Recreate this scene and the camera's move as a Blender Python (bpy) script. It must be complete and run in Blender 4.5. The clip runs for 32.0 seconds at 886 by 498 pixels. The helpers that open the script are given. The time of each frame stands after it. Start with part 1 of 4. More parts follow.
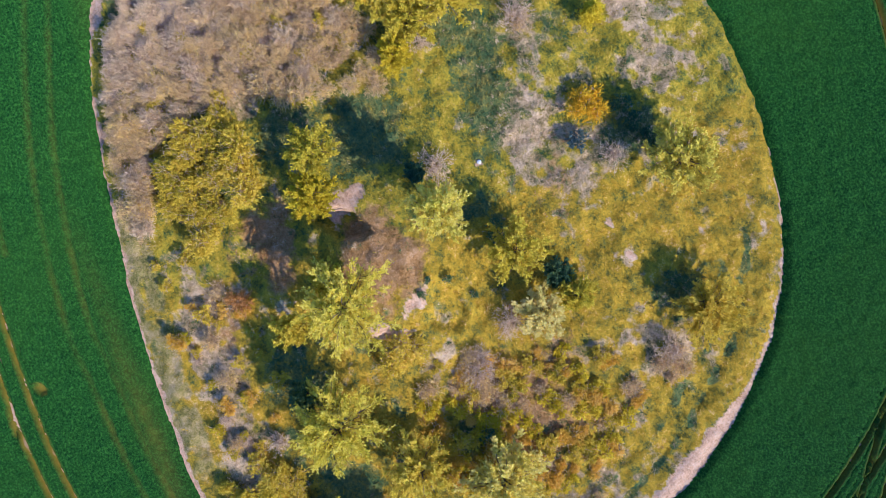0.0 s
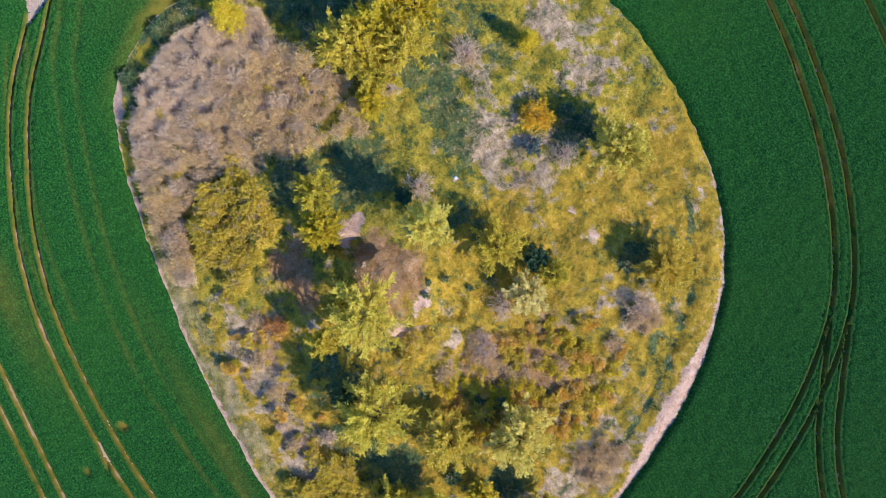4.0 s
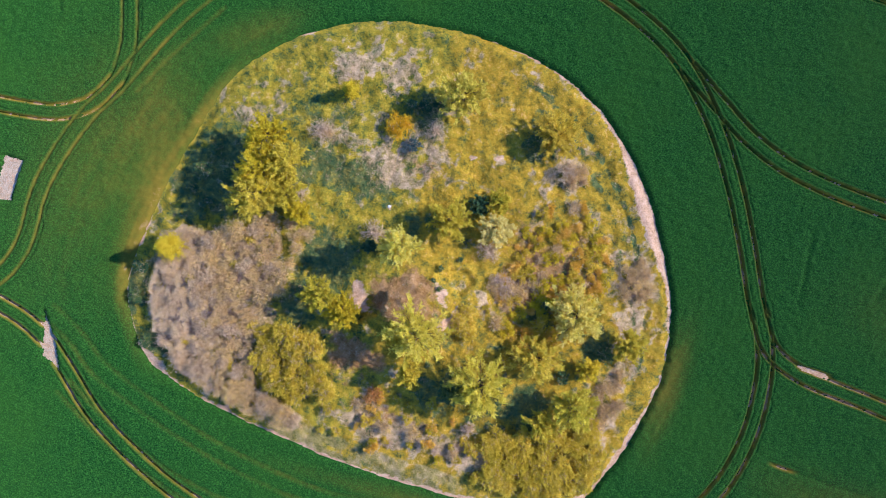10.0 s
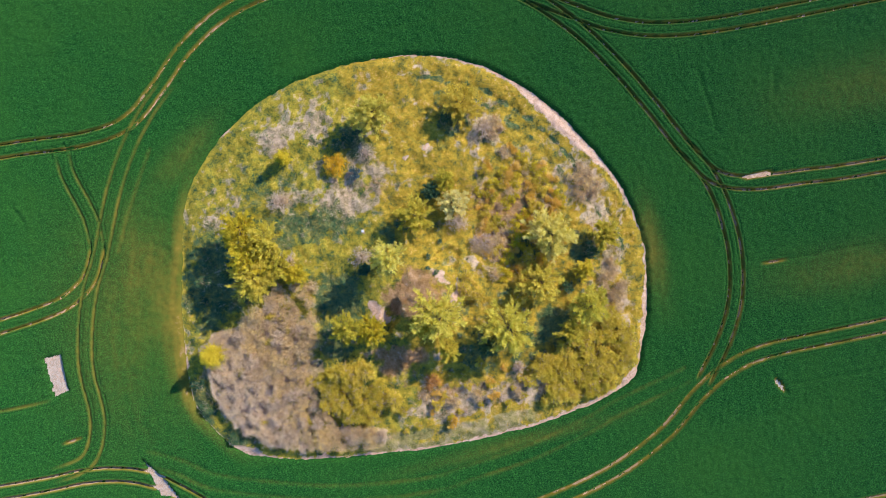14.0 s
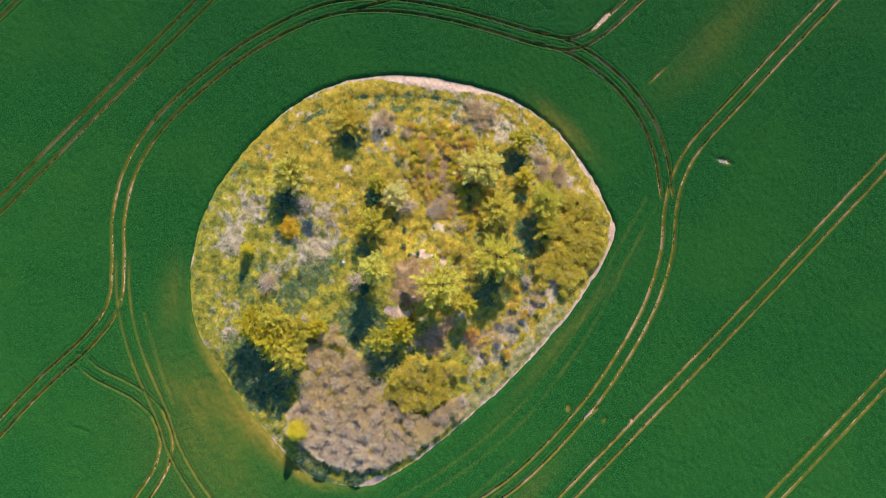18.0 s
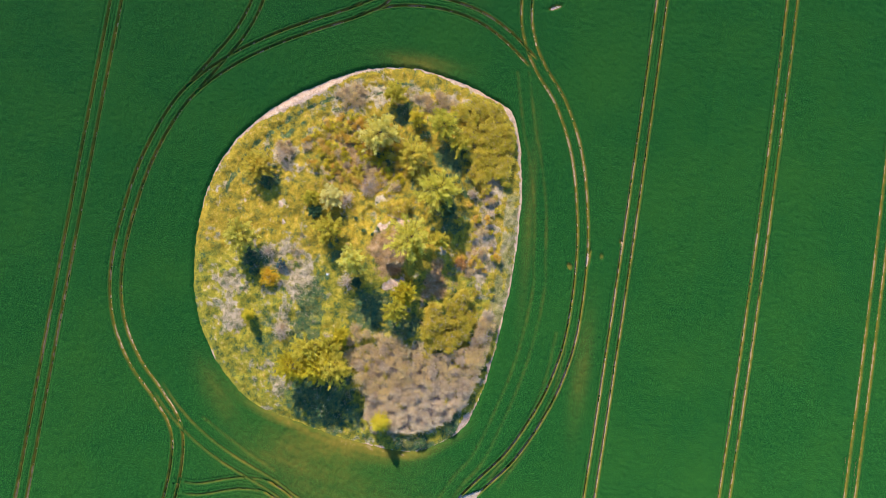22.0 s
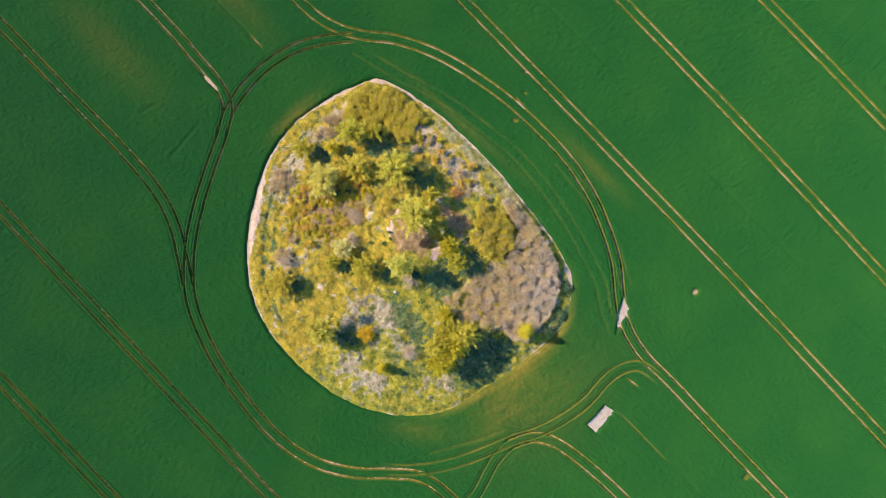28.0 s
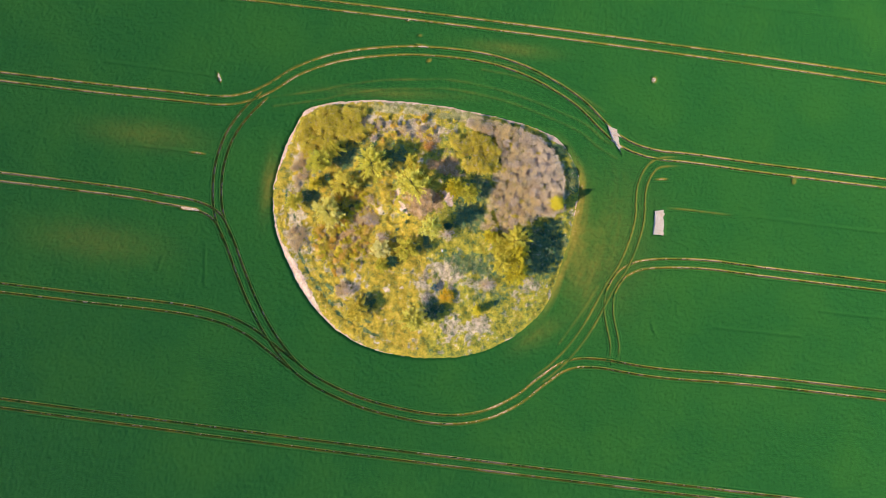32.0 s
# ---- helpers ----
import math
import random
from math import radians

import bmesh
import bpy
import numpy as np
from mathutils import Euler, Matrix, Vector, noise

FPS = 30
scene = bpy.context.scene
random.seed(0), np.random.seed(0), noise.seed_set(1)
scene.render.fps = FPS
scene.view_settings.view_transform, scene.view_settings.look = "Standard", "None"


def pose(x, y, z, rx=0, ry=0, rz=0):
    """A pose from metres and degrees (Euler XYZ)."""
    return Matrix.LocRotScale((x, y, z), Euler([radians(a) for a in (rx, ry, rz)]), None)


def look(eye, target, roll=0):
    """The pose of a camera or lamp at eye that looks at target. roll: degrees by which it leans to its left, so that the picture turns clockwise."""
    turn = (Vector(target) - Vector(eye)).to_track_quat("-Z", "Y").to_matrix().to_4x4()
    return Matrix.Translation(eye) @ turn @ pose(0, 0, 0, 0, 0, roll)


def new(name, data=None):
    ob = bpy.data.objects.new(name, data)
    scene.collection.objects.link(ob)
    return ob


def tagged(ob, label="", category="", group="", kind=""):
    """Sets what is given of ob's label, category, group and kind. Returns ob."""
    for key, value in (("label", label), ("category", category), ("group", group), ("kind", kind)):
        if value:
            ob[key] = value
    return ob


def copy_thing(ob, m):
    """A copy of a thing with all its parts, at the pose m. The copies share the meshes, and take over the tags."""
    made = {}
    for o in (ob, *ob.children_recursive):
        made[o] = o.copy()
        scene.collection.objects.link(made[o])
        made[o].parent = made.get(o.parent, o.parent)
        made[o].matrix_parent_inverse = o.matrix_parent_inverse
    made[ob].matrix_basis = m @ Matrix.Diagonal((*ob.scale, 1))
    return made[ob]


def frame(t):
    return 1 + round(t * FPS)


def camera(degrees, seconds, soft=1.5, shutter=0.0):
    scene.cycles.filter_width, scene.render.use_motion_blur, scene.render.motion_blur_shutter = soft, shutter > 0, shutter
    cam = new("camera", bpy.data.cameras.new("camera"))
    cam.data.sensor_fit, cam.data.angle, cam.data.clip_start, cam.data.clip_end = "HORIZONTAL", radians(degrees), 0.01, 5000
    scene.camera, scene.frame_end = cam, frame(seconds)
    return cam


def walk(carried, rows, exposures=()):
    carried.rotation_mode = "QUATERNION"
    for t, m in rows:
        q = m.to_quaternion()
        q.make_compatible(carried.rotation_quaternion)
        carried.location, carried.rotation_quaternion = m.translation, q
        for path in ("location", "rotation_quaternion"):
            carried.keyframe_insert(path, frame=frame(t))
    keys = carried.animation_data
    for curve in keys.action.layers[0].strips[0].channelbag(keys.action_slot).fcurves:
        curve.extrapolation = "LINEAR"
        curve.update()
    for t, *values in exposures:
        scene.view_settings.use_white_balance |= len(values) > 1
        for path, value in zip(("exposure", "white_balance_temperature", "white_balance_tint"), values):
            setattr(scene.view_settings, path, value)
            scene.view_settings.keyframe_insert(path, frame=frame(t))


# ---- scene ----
cam = camera(70, 32.0, soft=0.45)
PATH = [
    (0.0, pose(-5.00, -7.01, 56.97, -1.94, 1.11, 253.84)),
    (0.5, pose(-4.93, -7.12, 58.31, -1.90, 1.14, 253.77)),
    (1.0, pose(-4.86, -7.22, 59.63, -1.88, 1.17, 253.73)),
    (1.5, pose(-4.78, -7.34, 60.95, -1.87, 1.20, 253.70)),
    (2.0, pose(-4.70, -7.47, 62.34, -1.87, 1.22, 253.64)),
    (2.5, pose(-4.64, -7.61, 63.68, -1.86, 1.22, 253.01)),
    (3.0, pose(-4.67, -7.82, 64.99, -1.85, 1.19, 250.69)),
    (3.5, pose(-4.76, -8.04, 66.29, -1.82, 1.15, 247.62)),
    (5.5, pose(-5.91, -8.73, 71.42, -1.29, 1.03, 234.27)),
    (6.0, pose(-6.36, -8.75, 72.72, -1.04, 0.95, 230.31)),
    (6.5, pose(-6.83, -8.65, 74.01, -0.75, 0.88, 226.48)),
    (7.0, pose(-7.30, -8.49, 75.29, -0.43, 0.79, 222.51)),
    (7.5, pose(-7.74, -8.25, 76.57, -0.12, 0.72, 218.71)),
    (8.0, pose(-8.15, -7.98, 77.89, 0.15, 0.63, 214.65)),
    (8.5, pose(-8.48, -7.70, 79.24, 0.35, 0.56, 210.77)),
    (9.0, pose(-8.74, -7.46, 80.61, 0.50, 0.49, 206.71)),
    (9.5, pose(-8.99, -7.23, 81.97, 0.57, 0.43, 202.81)),
    (10.0, pose(-9.24, -7.02, 83.34, 0.57, 0.38, 198.70)),
    (10.5, pose(-9.50, -6.84, 84.72, 0.53, 0.36, 195.03)),
    (11.0, pose(-9.76, -6.70, 86.13, 0.46, 0.36, 192.62)),
    (11.5, pose(-10.00, -6.56, 87.55, 0.36, 0.35, 189.81)),
    (12.0, pose(-10.26, -6.48, 89.01, 0.25, 0.31, 185.79)),
    (12.5, pose(-10.53, -6.40, 90.48, 0.16, 0.25, 181.73)),
    (13.0, pose(-10.81, -6.27, 91.94, 0.07, 0.17, 177.57)),
    (13.5, pose(-11.06, -6.08, 93.37, 0.01, 0.09, 173.56)),
    (14.0, pose(-11.30, -5.83, 94.83, -0.03, 0.01, 169.26)),
    (14.5, pose(-11.54, -5.49, 96.28, -0.03, -0.09, 165.07)),
    (16.5, pose(-12.14, -3.61, 102.17, 0.39, -0.51, 147.22)),
    (17.0, pose(-11.98, -2.74, 103.59, 0.50, -0.68, 142.77)),
    (17.5, pose(-11.58, -1.75, 105.02, 0.61, -0.82, 138.50)),
    (18.0, pose(-10.96, -0.61, 106.51, 0.71, -0.97, 134.16)),
    (18.5, pose(-10.15, 0.58, 107.95, 0.84, -1.11, 129.96)),
    (19.0, pose(-9.12, 1.79, 109.43, 0.99, -1.26, 125.55)),
    (19.5, pose(-7.96, 2.94, 110.95, 1.19, -1.42, 121.28)),
    (20.0, pose(-6.74, 4.06, 112.49, 1.43, -1.61, 116.66)),
    (20.5, pose(-5.51, 4.95, 113.91, 1.73, -1.74, 112.43)),
    (21.0, pose(-4.32, 5.71, 115.27, 2.05, -1.83, 107.99)),
    (21.5, pose(-3.14, 6.30, 116.58, 2.38, -1.87, 103.59)),
    (22.0, pose(-2.02, 6.74, 117.87, 2.70, -1.85, 98.99)),
    (22.5, pose(-0.97, 7.04, 119.21, 2.98, -1.78, 94.65)),
    (23.0, pose(-0.01, 7.17, 120.57, 3.20, -1.66, 90.22)),
    (23.5, pose(0.89, 7.10, 121.92, 3.36, -1.50, 85.95)),
    (24.0, pose(1.68, 6.73, 123.26, 3.46, -1.30, 81.68)),
    (24.5, pose(2.38, 6.17, 124.54, 3.50, -1.18, 77.25)),
    (25.0, pose(2.96, 5.32, 125.83, 3.51, -1.07, 72.78)),
    (25.5, pose(3.42, 4.19, 127.15, 3.48, -1.00, 68.47)),
    (27.5, pose(3.83, -2.87, 132.63, 3.34, -1.38, 50.61)),
    (28.0, pose(3.68, -4.72, 134.06, 3.31, -1.40, 45.85)),
    (28.5, pose(3.48, -6.56, 135.57, 3.27, -1.38, 41.39)),
    (29.0, pose(3.18, -8.37, 137.03, 3.24, -1.29, 36.79)),
    (29.5, pose(2.83, -10.08, 138.45, 3.22, -1.18, 32.26)),
    (30.0, pose(2.44, -11.68, 139.92, 3.21, -1.03, 27.52)),
    (30.5, pose(2.08, -13.25, 141.50, 3.13, -0.81, 22.58)),
    (31.0, pose(1.70, -14.76, 143.13, 3.05, -0.54, 17.39)),
    (31.5, pose(1.28, -16.21, 144.79, 2.99, -0.25, 12.27)),
    (32.0, pose(0.90, -17.62, 146.49, 2.96, 0.00, 6.90)),
]
walk(cam, PATH, exposures=[(0.0, 0.50, 5200.0, 16.0), (8.0, 0.57, 5300.0, 15.0), (14.0, 0.64, 5400.0, 10.8), (20.0, 0.73, 5480.0, 4.2), (28.0, 0.86, 5590.0, 5.4), (32.0, 0.91, 5690.0, 7.4)])

# World and sun: clear spring day, sun low in the south-west of the plan.
SUN_AZ = math.atan2(-0.87, -0.49)
SUN_EL = radians(33)
world = bpy.data.worlds.new("sky")
scene.world = world
world.use_nodes = True
wn = world.node_tree
sky = wn.nodes.new("ShaderNodeTexSky")
sky.sky_type = "NISHITA"
sky.sun_disc = False
sky.ozone_density = 10.0
sky.dust_density = 0.2
sky.sun_elevation = SUN_EL
sky.sun_rotation = SUN_AZ % (2 * math.pi)
wn.nodes["Background"].inputs["Strength"].default_value = 0.15
wn.links.new(sky.outputs[0], wn.nodes["Background"].inputs["Color"])
sun = new("sun", bpy.data.lights.new("sun", "SUN"))
sun.data.energy = 4.1
sun.data.angle = radians(0.5)
sun.data.color = (1.0, 0.85, 0.63)
sun.matrix_world = look((math.sin(SUN_AZ) * 100, math.cos(SUN_AZ) * 100, math.tan(SUN_EL) * 100), (0, 0, 0))


# ---------------------------------------------------------------- materials
def material(name, rough=0.9, spec=0.2):
    m = bpy.data.materials.new(name)
    m.use_nodes = True
    b = m.node_tree.nodes["Principled BSDF"]
    b.inputs["Roughness"].default_value = rough
    b.inputs["Specular IOR Level"].default_value = spec
    return m, m.node_tree, b


def tex_noise(nt, scale, detail=4.0, rough=0.6, vec=None):
    n = nt.nodes.new("ShaderNodeTexNoise")
    n.inputs["Scale"].default_value = scale
    n.inputs["Detail"].default_value = detail
    n.inputs["Roughness"].default_value = rough
    if vec is None:
        c = nt.nodes.new("ShaderNodeTexCoord")
        vec = c.outputs["Object"]
    nt.links.new(vec, n.inputs["Vector"])
    return n.outputs["Fac"]


def ramp(nt, fac, stops):
    r = nt.nodes.new("ShaderNodeValToRGB")
    e = r.color_ramp.elements
    while len(e) < len(stops):
        e.new(0.5)
    for el, (p, c) in zip(e, stops):
        el.position = p
        el.color = (*c, 1)
    nt.links.new(fac, r.inputs["Fac"])
    return r.outputs["Color"]


def mix(nt, fac, a, b, mode="MIX"):
    n = nt.nodes.new("ShaderNodeMix")
    n.data_type = "RGBA"
    n.blend_type = mode
    for sock, v in ((n.inputs[0], fac), (n.inputs[6], a), (n.inputs[7], b)):
        if isinstance(v, (int, float)):
            sock.default_value = v
        elif isinstance(v, tuple):
            sock.default_value = (*v, 1)
        else:
            nt.links.new(v, sock)
    return n.outputs[2]


def calc(nt, op, a, b=0.0, clamp=False):
    n = nt.nodes.new("ShaderNodeMath")
    n.operation = op
    n.use_clamp = clamp
    for sock, v in ((n.inputs[0], a), (n.inputs[1], b)):
        if isinstance(v, (int, float)):
            sock.default_value = v
        else:
            nt.links.new(v, sock)
    return n.outputs[0]


def bump(nt, b, fac, dist, strength=1.0):
    n = nt.nodes.new("ShaderNodeBump")
    n.inputs["Distance"].default_value = dist
    n.inputs["Strength"].default_value = strength
    nt.links.new(fac, n.inputs["Height"])
    nt.links.new(n.outputs["Normal"], b.inputs["Normal"])


def leaf_material(name, dark, mid, light, through_light=0.25, drift=0.9, by_leaf=0.5):
    """Foliage: colour by leaf and by plant, with some light let through."""
    m, nt, b = material(name, 0.75, 0.15)
    geo = nt.nodes.new("ShaderNodeNewGeometry")
    info = nt.nodes.new("ShaderNodeObjectInfo")
    f = calc(nt, "ADD", calc(nt, "MULTIPLY", geo.outputs["Random Per Island"], by_leaf), calc(nt, "MULTIPLY", info.outputs["Random"], 0.28))
    f = calc(nt, "ADD", f, calc(nt, "ADD", calc(nt, "MULTIPLY", tex_noise(nt, drift, 3, 0.6), 1.1), -0.16 - 0.5 * by_leaf))
    col = ramp(nt, f, [(0.05, dark), (0.5, mid), (0.95, light)])
    nt.links.new(col, b.inputs["Base Color"])
    tr = nt.nodes.new("ShaderNodeBsdfTranslucent")
    nt.links.new(col, tr.inputs["Color"])
    ms = nt.nodes.new("ShaderNodeMixShader")
    ms.inputs[0].default_value = through_light
    nt.links.new(b.outputs[0], ms.inputs[1])
    nt.links.new(tr.outputs[0], ms.inputs[2])
    nt.links.new(ms.outputs[0], nt.nodes["Material Output"].inputs["Surface"])
    return m


def bark_material(name, a, c):
    m, nt, b = material(name, 0.9, 0.1)
    info = nt.nodes.new("ShaderNodeObjectInfo")
    geo = nt.nodes.new("ShaderNodeNewGeometry")
    f = calc(nt, "ADD", calc(nt, "MULTIPLY", tex_noise(nt, 6.0), 0.5), calc(nt, "MULTIPLY", geo.outputs["Random Per Island"], 0.5))
    nt.links.new(ramp(nt, f, [(0.2, a), (0.8, c)]), b.inputs["Base Color"])
    return m


# Ground: cover follows four painted-on plant communities of the mound; green also tints tree shade.
MAT_GROUND, nt, b = material("ground_cover", 0.95, 0.1)
b.inputs["Diffuse Roughness"].default_value = 0.3
att = nt.nodes.new("ShaderNodeAttribute")
att.attribute_name = "cover"
sep = nt.nodes.new("ShaderNodeSeparateColor")
nt.links.new(att.outputs["Color"], sep.inputs[0])
fine, mid, big = tex_noise(nt, 5.0, 6, 0.7), tex_noise(nt, 1.1, 5, 0.65), tex_noise(nt, 0.22, 3)
pale_soil = ramp(nt, mix(nt, 0.5, fine, mid), [(0.36, (0.40, 0.22, 0.12)), (0.48, (0.70, 0.44, 0.27)), (0.62, (0.86, 0.62, 0.43))])
earth = ramp(nt, mix(nt, 0.5, fine, mid), [(0.3, (0.17, 0.115, 0.055)), (0.52, (0.34, 0.25, 0.14)), (0.74, (0.50, 0.40, 0.28))])
soil = mix(nt, sep.outputs[0], earth, pale_soil)
patch = tex_noise(nt, 0.7, 8, 0.76)
GRASS_STOPS = [(0.38, (0.05, 0.105, 0.042)), (0.445, (0.19, 0.20, 0.036)), (0.505, (0.415, 0.33, 0.030)), (0.57, (0.585, 0.42, 0.036)), (0.66, (0.80, 0.585, 0.25))]
GOLD_STOPS = [(0.37, (0.08, 0.115, 0.040)), (0.435, (0.27, 0.225, 0.034)), (0.50, (0.49, 0.335, 0.028)), (0.57, (0.65, 0.415, 0.034)), (0.66, (0.82, 0.57, 0.23))]
DRY_STOPS = [(0.34, (0.15, 0.14, 0.05)), (0.44, (0.41, 0.30, 0.14)), (0.54, (0.68, 0.50, 0.30)), (0.65, (0.84, 0.66, 0.44))]
# Bluish greens, for real green grass and for the painted shade of trees.
LUSH_SHADE_STOPS = [(0.33, (0.030, 0.085, 0.045)), (0.43, (0.085, 0.145, 0.055)), (0.53, (0.20, 0.215, 0.065)), (0.62, (0.44, 0.34, 0.07))]
BROWN_STOPS = [(0.36, (0.22, 0.12, 0.035)), (0.47, (0.43, 0.24, 0.085)), (0.58, (0.58, 0.35, 0.16)), (0.68, (0.70, 0.48, 0.29))]
FRESH_STOPS = [(0.37, (0.13, 0.13, 0.035)), (0.46, (0.31, 0.26, 0.07)), (0.55, (0.52, 0.39, 0.16)), (0.66, (0.71, 0.53, 0.32))]
pf = mix(nt, 0.35, patch, fine)
grass, gold, dry, lush_shade, brown, fresh = (ramp(nt, pf, st) for st in (GRASS_STOPS, GOLD_STOPS, DRY_STOPS, LUSH_SHADE_STOPS, BROWN_STOPS, FRESH_STOPS))


def masked(chan, amount=0.9):
    f = calc(nt, "SUBTRACT", calc(nt, "ADD", chan, calc(nt, "MULTIPLY", mid, amount)), 0.5 * amount)
    r = nt.nodes.new("ShaderNodeMapRange")
    r.inputs[1].default_value, r.inputs[2].default_value = 0.38, 0.62
    nt.links.new(f, r.inputs[0])
    return r.outputs[0]


strip_att = nt.nodes.new("ShaderNodeAttribute")
strip_att.attribute_name = "edge_turf"
strip_sep = nt.nodes.new("ShaderNodeSeparateColor")
nt.links.new(strip_att.outputs["Color"], strip_sep.inputs[0])
col = mix(nt, masked(strip_sep.outputs[1], 0.9), grass, gold)
col = mix(nt, masked(sep.outputs[0]), col, dry)
col = mix(nt, masked(strip_sep.outputs[0], 0.6), col, fresh)
col = mix(nt, masked(att.outputs["Alpha"]), col, brown)
col = mix(nt, masked(sep.outputs[1]), col, lush_shade)
col = mix(nt, masked(sep.outputs[2], 0.5), col, soil)
nt.links.new(col, b.inputs["Base Color"])
bump(nt, b, mix(nt, 0.5, fine, mid), 0.4)

MAT_CROP, nt, b = material("young_wheat", 0.85, 0.04)
b.inputs["Diffuse Roughness"].default_value = 0.8
att = nt.nodes.new("ShaderNodeAttribute")
att.attribute_name = "weak"
cfine, cmid, cbig = tex_noise(nt, 4.5, 6, 0.78), tex_noise(nt, 0.8, 4, 0.6), tex_noise(nt, 0.05, 4, 0.55)
mp = nt.nodes.new("ShaderNodeMapping")
tc = nt.nodes.new("ShaderNodeTexCoord")
nt.links.new(tc.outputs["Object"], mp.inputs["Vector"])
mp.inputs["Scale"].default_value = (0.03, 2.2, 1.0)
rows_tex = tex_noise(nt, 1.0, 3, 0.6, mp.outputs[0])
g = ramp(nt, cfine, [(0.36, (0.0055, 0.031, 0.0085)), (0.5, (0.0215, 0.093, 0.0155)), (0.64, (0.063, 0.205, 0.029))])
g = mix(nt, calc(nt, "MULTIPLY", calc(nt, "SUBTRACT", cbig, 0.42, True), 1.5, True), g, (0.048, 0.138, 0.016))
g = mix(nt, calc(nt, "MULTIPLY", calc(nt, "SUBTRACT", rows_tex, 0.5, True), 0.8, True), g, (0.042, 0.133, 0.018))
wk = calc(nt, "MULTIPLY", att.outputs["Fac"], calc(nt, "ADD", cmid, 0.25), True)
g = mix(nt, calc(nt, "MULTIPLY", wk, 1.25, True), g, (0.28, 0.20, 0.026))
g = mix(nt, calc(nt, "MULTIPLY", calc(nt, "SUBTRACT", wk, 0.72, True), 4.0, True), g, (0.44, 0.305, 0.175))
nt.links.new(g, b.inputs["Base Color"])
bump(nt, b, mix(nt, 0.3, cfine, cmid), 0.12)

MAT_BARK = bark_material("grey_brown_bark", (0.07, 0.05, 0.04), (0.2, 0.16, 0.13))
MAT_TWIG = bark_material("bare_twigs", (0.46, 0.33, 0.19), (0.86, 0.65, 0.40))
MAT_TWIG_PALE = bark_material("pale_dead_stems", (0.50, 0.36, 0.24), (0.82, 0.64, 0.46))
LEAF = {
    "spring": leaf_material("spring_leaf", (0.27, 0.29, 0.025), (0.71, 0.56, 0.036), (0.89, 0.71, 0.11)),
    "pale": leaf_material("pale_leaf", (0.32, 0.34, 0.03), (0.78, 0.64, 0.048), (0.93, 0.80, 0.15)),
    "cream": leaf_material("cream_blossom", (0.56, 0.48, 0.09), (0.92, 0.80, 0.27), (0.98, 0.92, 0.52), 0.5),
    "straw": leaf_material("straw_yellow_leaf", (0.50, 0.43, 0.04), (0.84, 0.69, 0.09), (0.94, 0.82, 0.26)),
    "olive": leaf_material("olive_leaf", (0.27, 0.26, 0.024), (0.70, 0.51, 0.034), (0.86, 0.66, 0.10)),
    "sallow": leaf_material("sallow_leaf", (0.38, 0.33, 0.025), (0.76, 0.57, 0.04), (0.88, 0.70, 0.12)),
    "gold": leaf_material("gold_leaf", (0.40, 0.33, 0.012), (0.73, 0.56, 0.018), (0.85, 0.68, 0.06)),
    "orange": leaf_material("orange_leaf", (0.56, 0.31, 0.01), (0.84, 0.50, 0.012), (0.90, 0.66, 0.04)),
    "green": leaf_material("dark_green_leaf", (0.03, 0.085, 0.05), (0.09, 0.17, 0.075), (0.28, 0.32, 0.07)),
    "rust": leaf_material("rust_leaf", (0.56, 0.34, 0.03), (0.80, 0.50, 0.05), (0.88, 0.62, 0.16), 0.35),
    "russet": leaf_material("russet_leaf", (0.36, 0.16, 0.04), (0.66, 0.33, 0.09), (0.80, 0.50, 0.20), 0.3),
    "bloom": leaf_material("pale_blossom", (0.54, 0.48, 0.04), (0.92, 0.79, 0.13), (0.98, 0.91, 0.40), 0.35),
    "bud": leaf_material("tan_bud", (0.38, 0.26, 0.19), (0.76, 0.56, 0.38), (0.90, 0.70, 0.40), 0.2, 0.45, 0.8),
    "bud_tan": leaf_material("ochre_bud", (0.41, 0.26, 0.13), (0.77, 0.53, 0.25), (0.92, 0.68, 0.16), 0.2, 0.45, 0.8),
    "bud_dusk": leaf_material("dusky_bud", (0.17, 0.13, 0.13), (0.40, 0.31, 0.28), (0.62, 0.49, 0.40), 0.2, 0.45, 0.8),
    "bluegrey": leaf_material("blue_grey_leaf", (0.04, 0.08, 0.08), (0.09, 0.15, 0.145), (0.20, 0.26, 0.235)),
}


def blade_material(name, stops, by_blade=0.09):
    """Grass blades that take the colour of the sward they stand in."""
    m, nt, b = material(name, 0.8, 0.12)
    geo = nt.nodes.new("ShaderNodeNewGeometry")
    f = calc(nt, "ADD", tex_noise(nt, 0.7, 8, 0.76), calc(nt, "MULTIPLY", calc(nt, "SUBTRACT", geo.outputs["Random Per Island"], 0.45), by_blade))
    col = ramp(nt, f, stops)
    nt.links.new(col, b.inputs["Base Color"])
    tr = nt.nodes.new("ShaderNodeBsdfTranslucent")
    nt.links.new(col, tr.inputs["Color"])
    ms = nt.nodes.new("ShaderNodeMixShader")
    ms.inputs[0].default_value = 0.15
    nt.links.new(b.outputs[0], ms.inputs[1])
    nt.links.new(tr.outputs[0], ms.inputs[2])
    nt.links.new(ms.outputs[0], nt.nodes["Material Output"].inputs["Surface"])
    return m


GRASS_MAT = {k: blade_material(k + "_grass_blade", st) for k, st in (("olive", GRASS_STOPS), ("dry", DRY_STOPS), ("lush_shade", LUSH_SHADE_STOPS), ("brown", BROWN_STOPS), ("fresh", FRESH_STOPS), ("gold", GOLD_STOPS))}


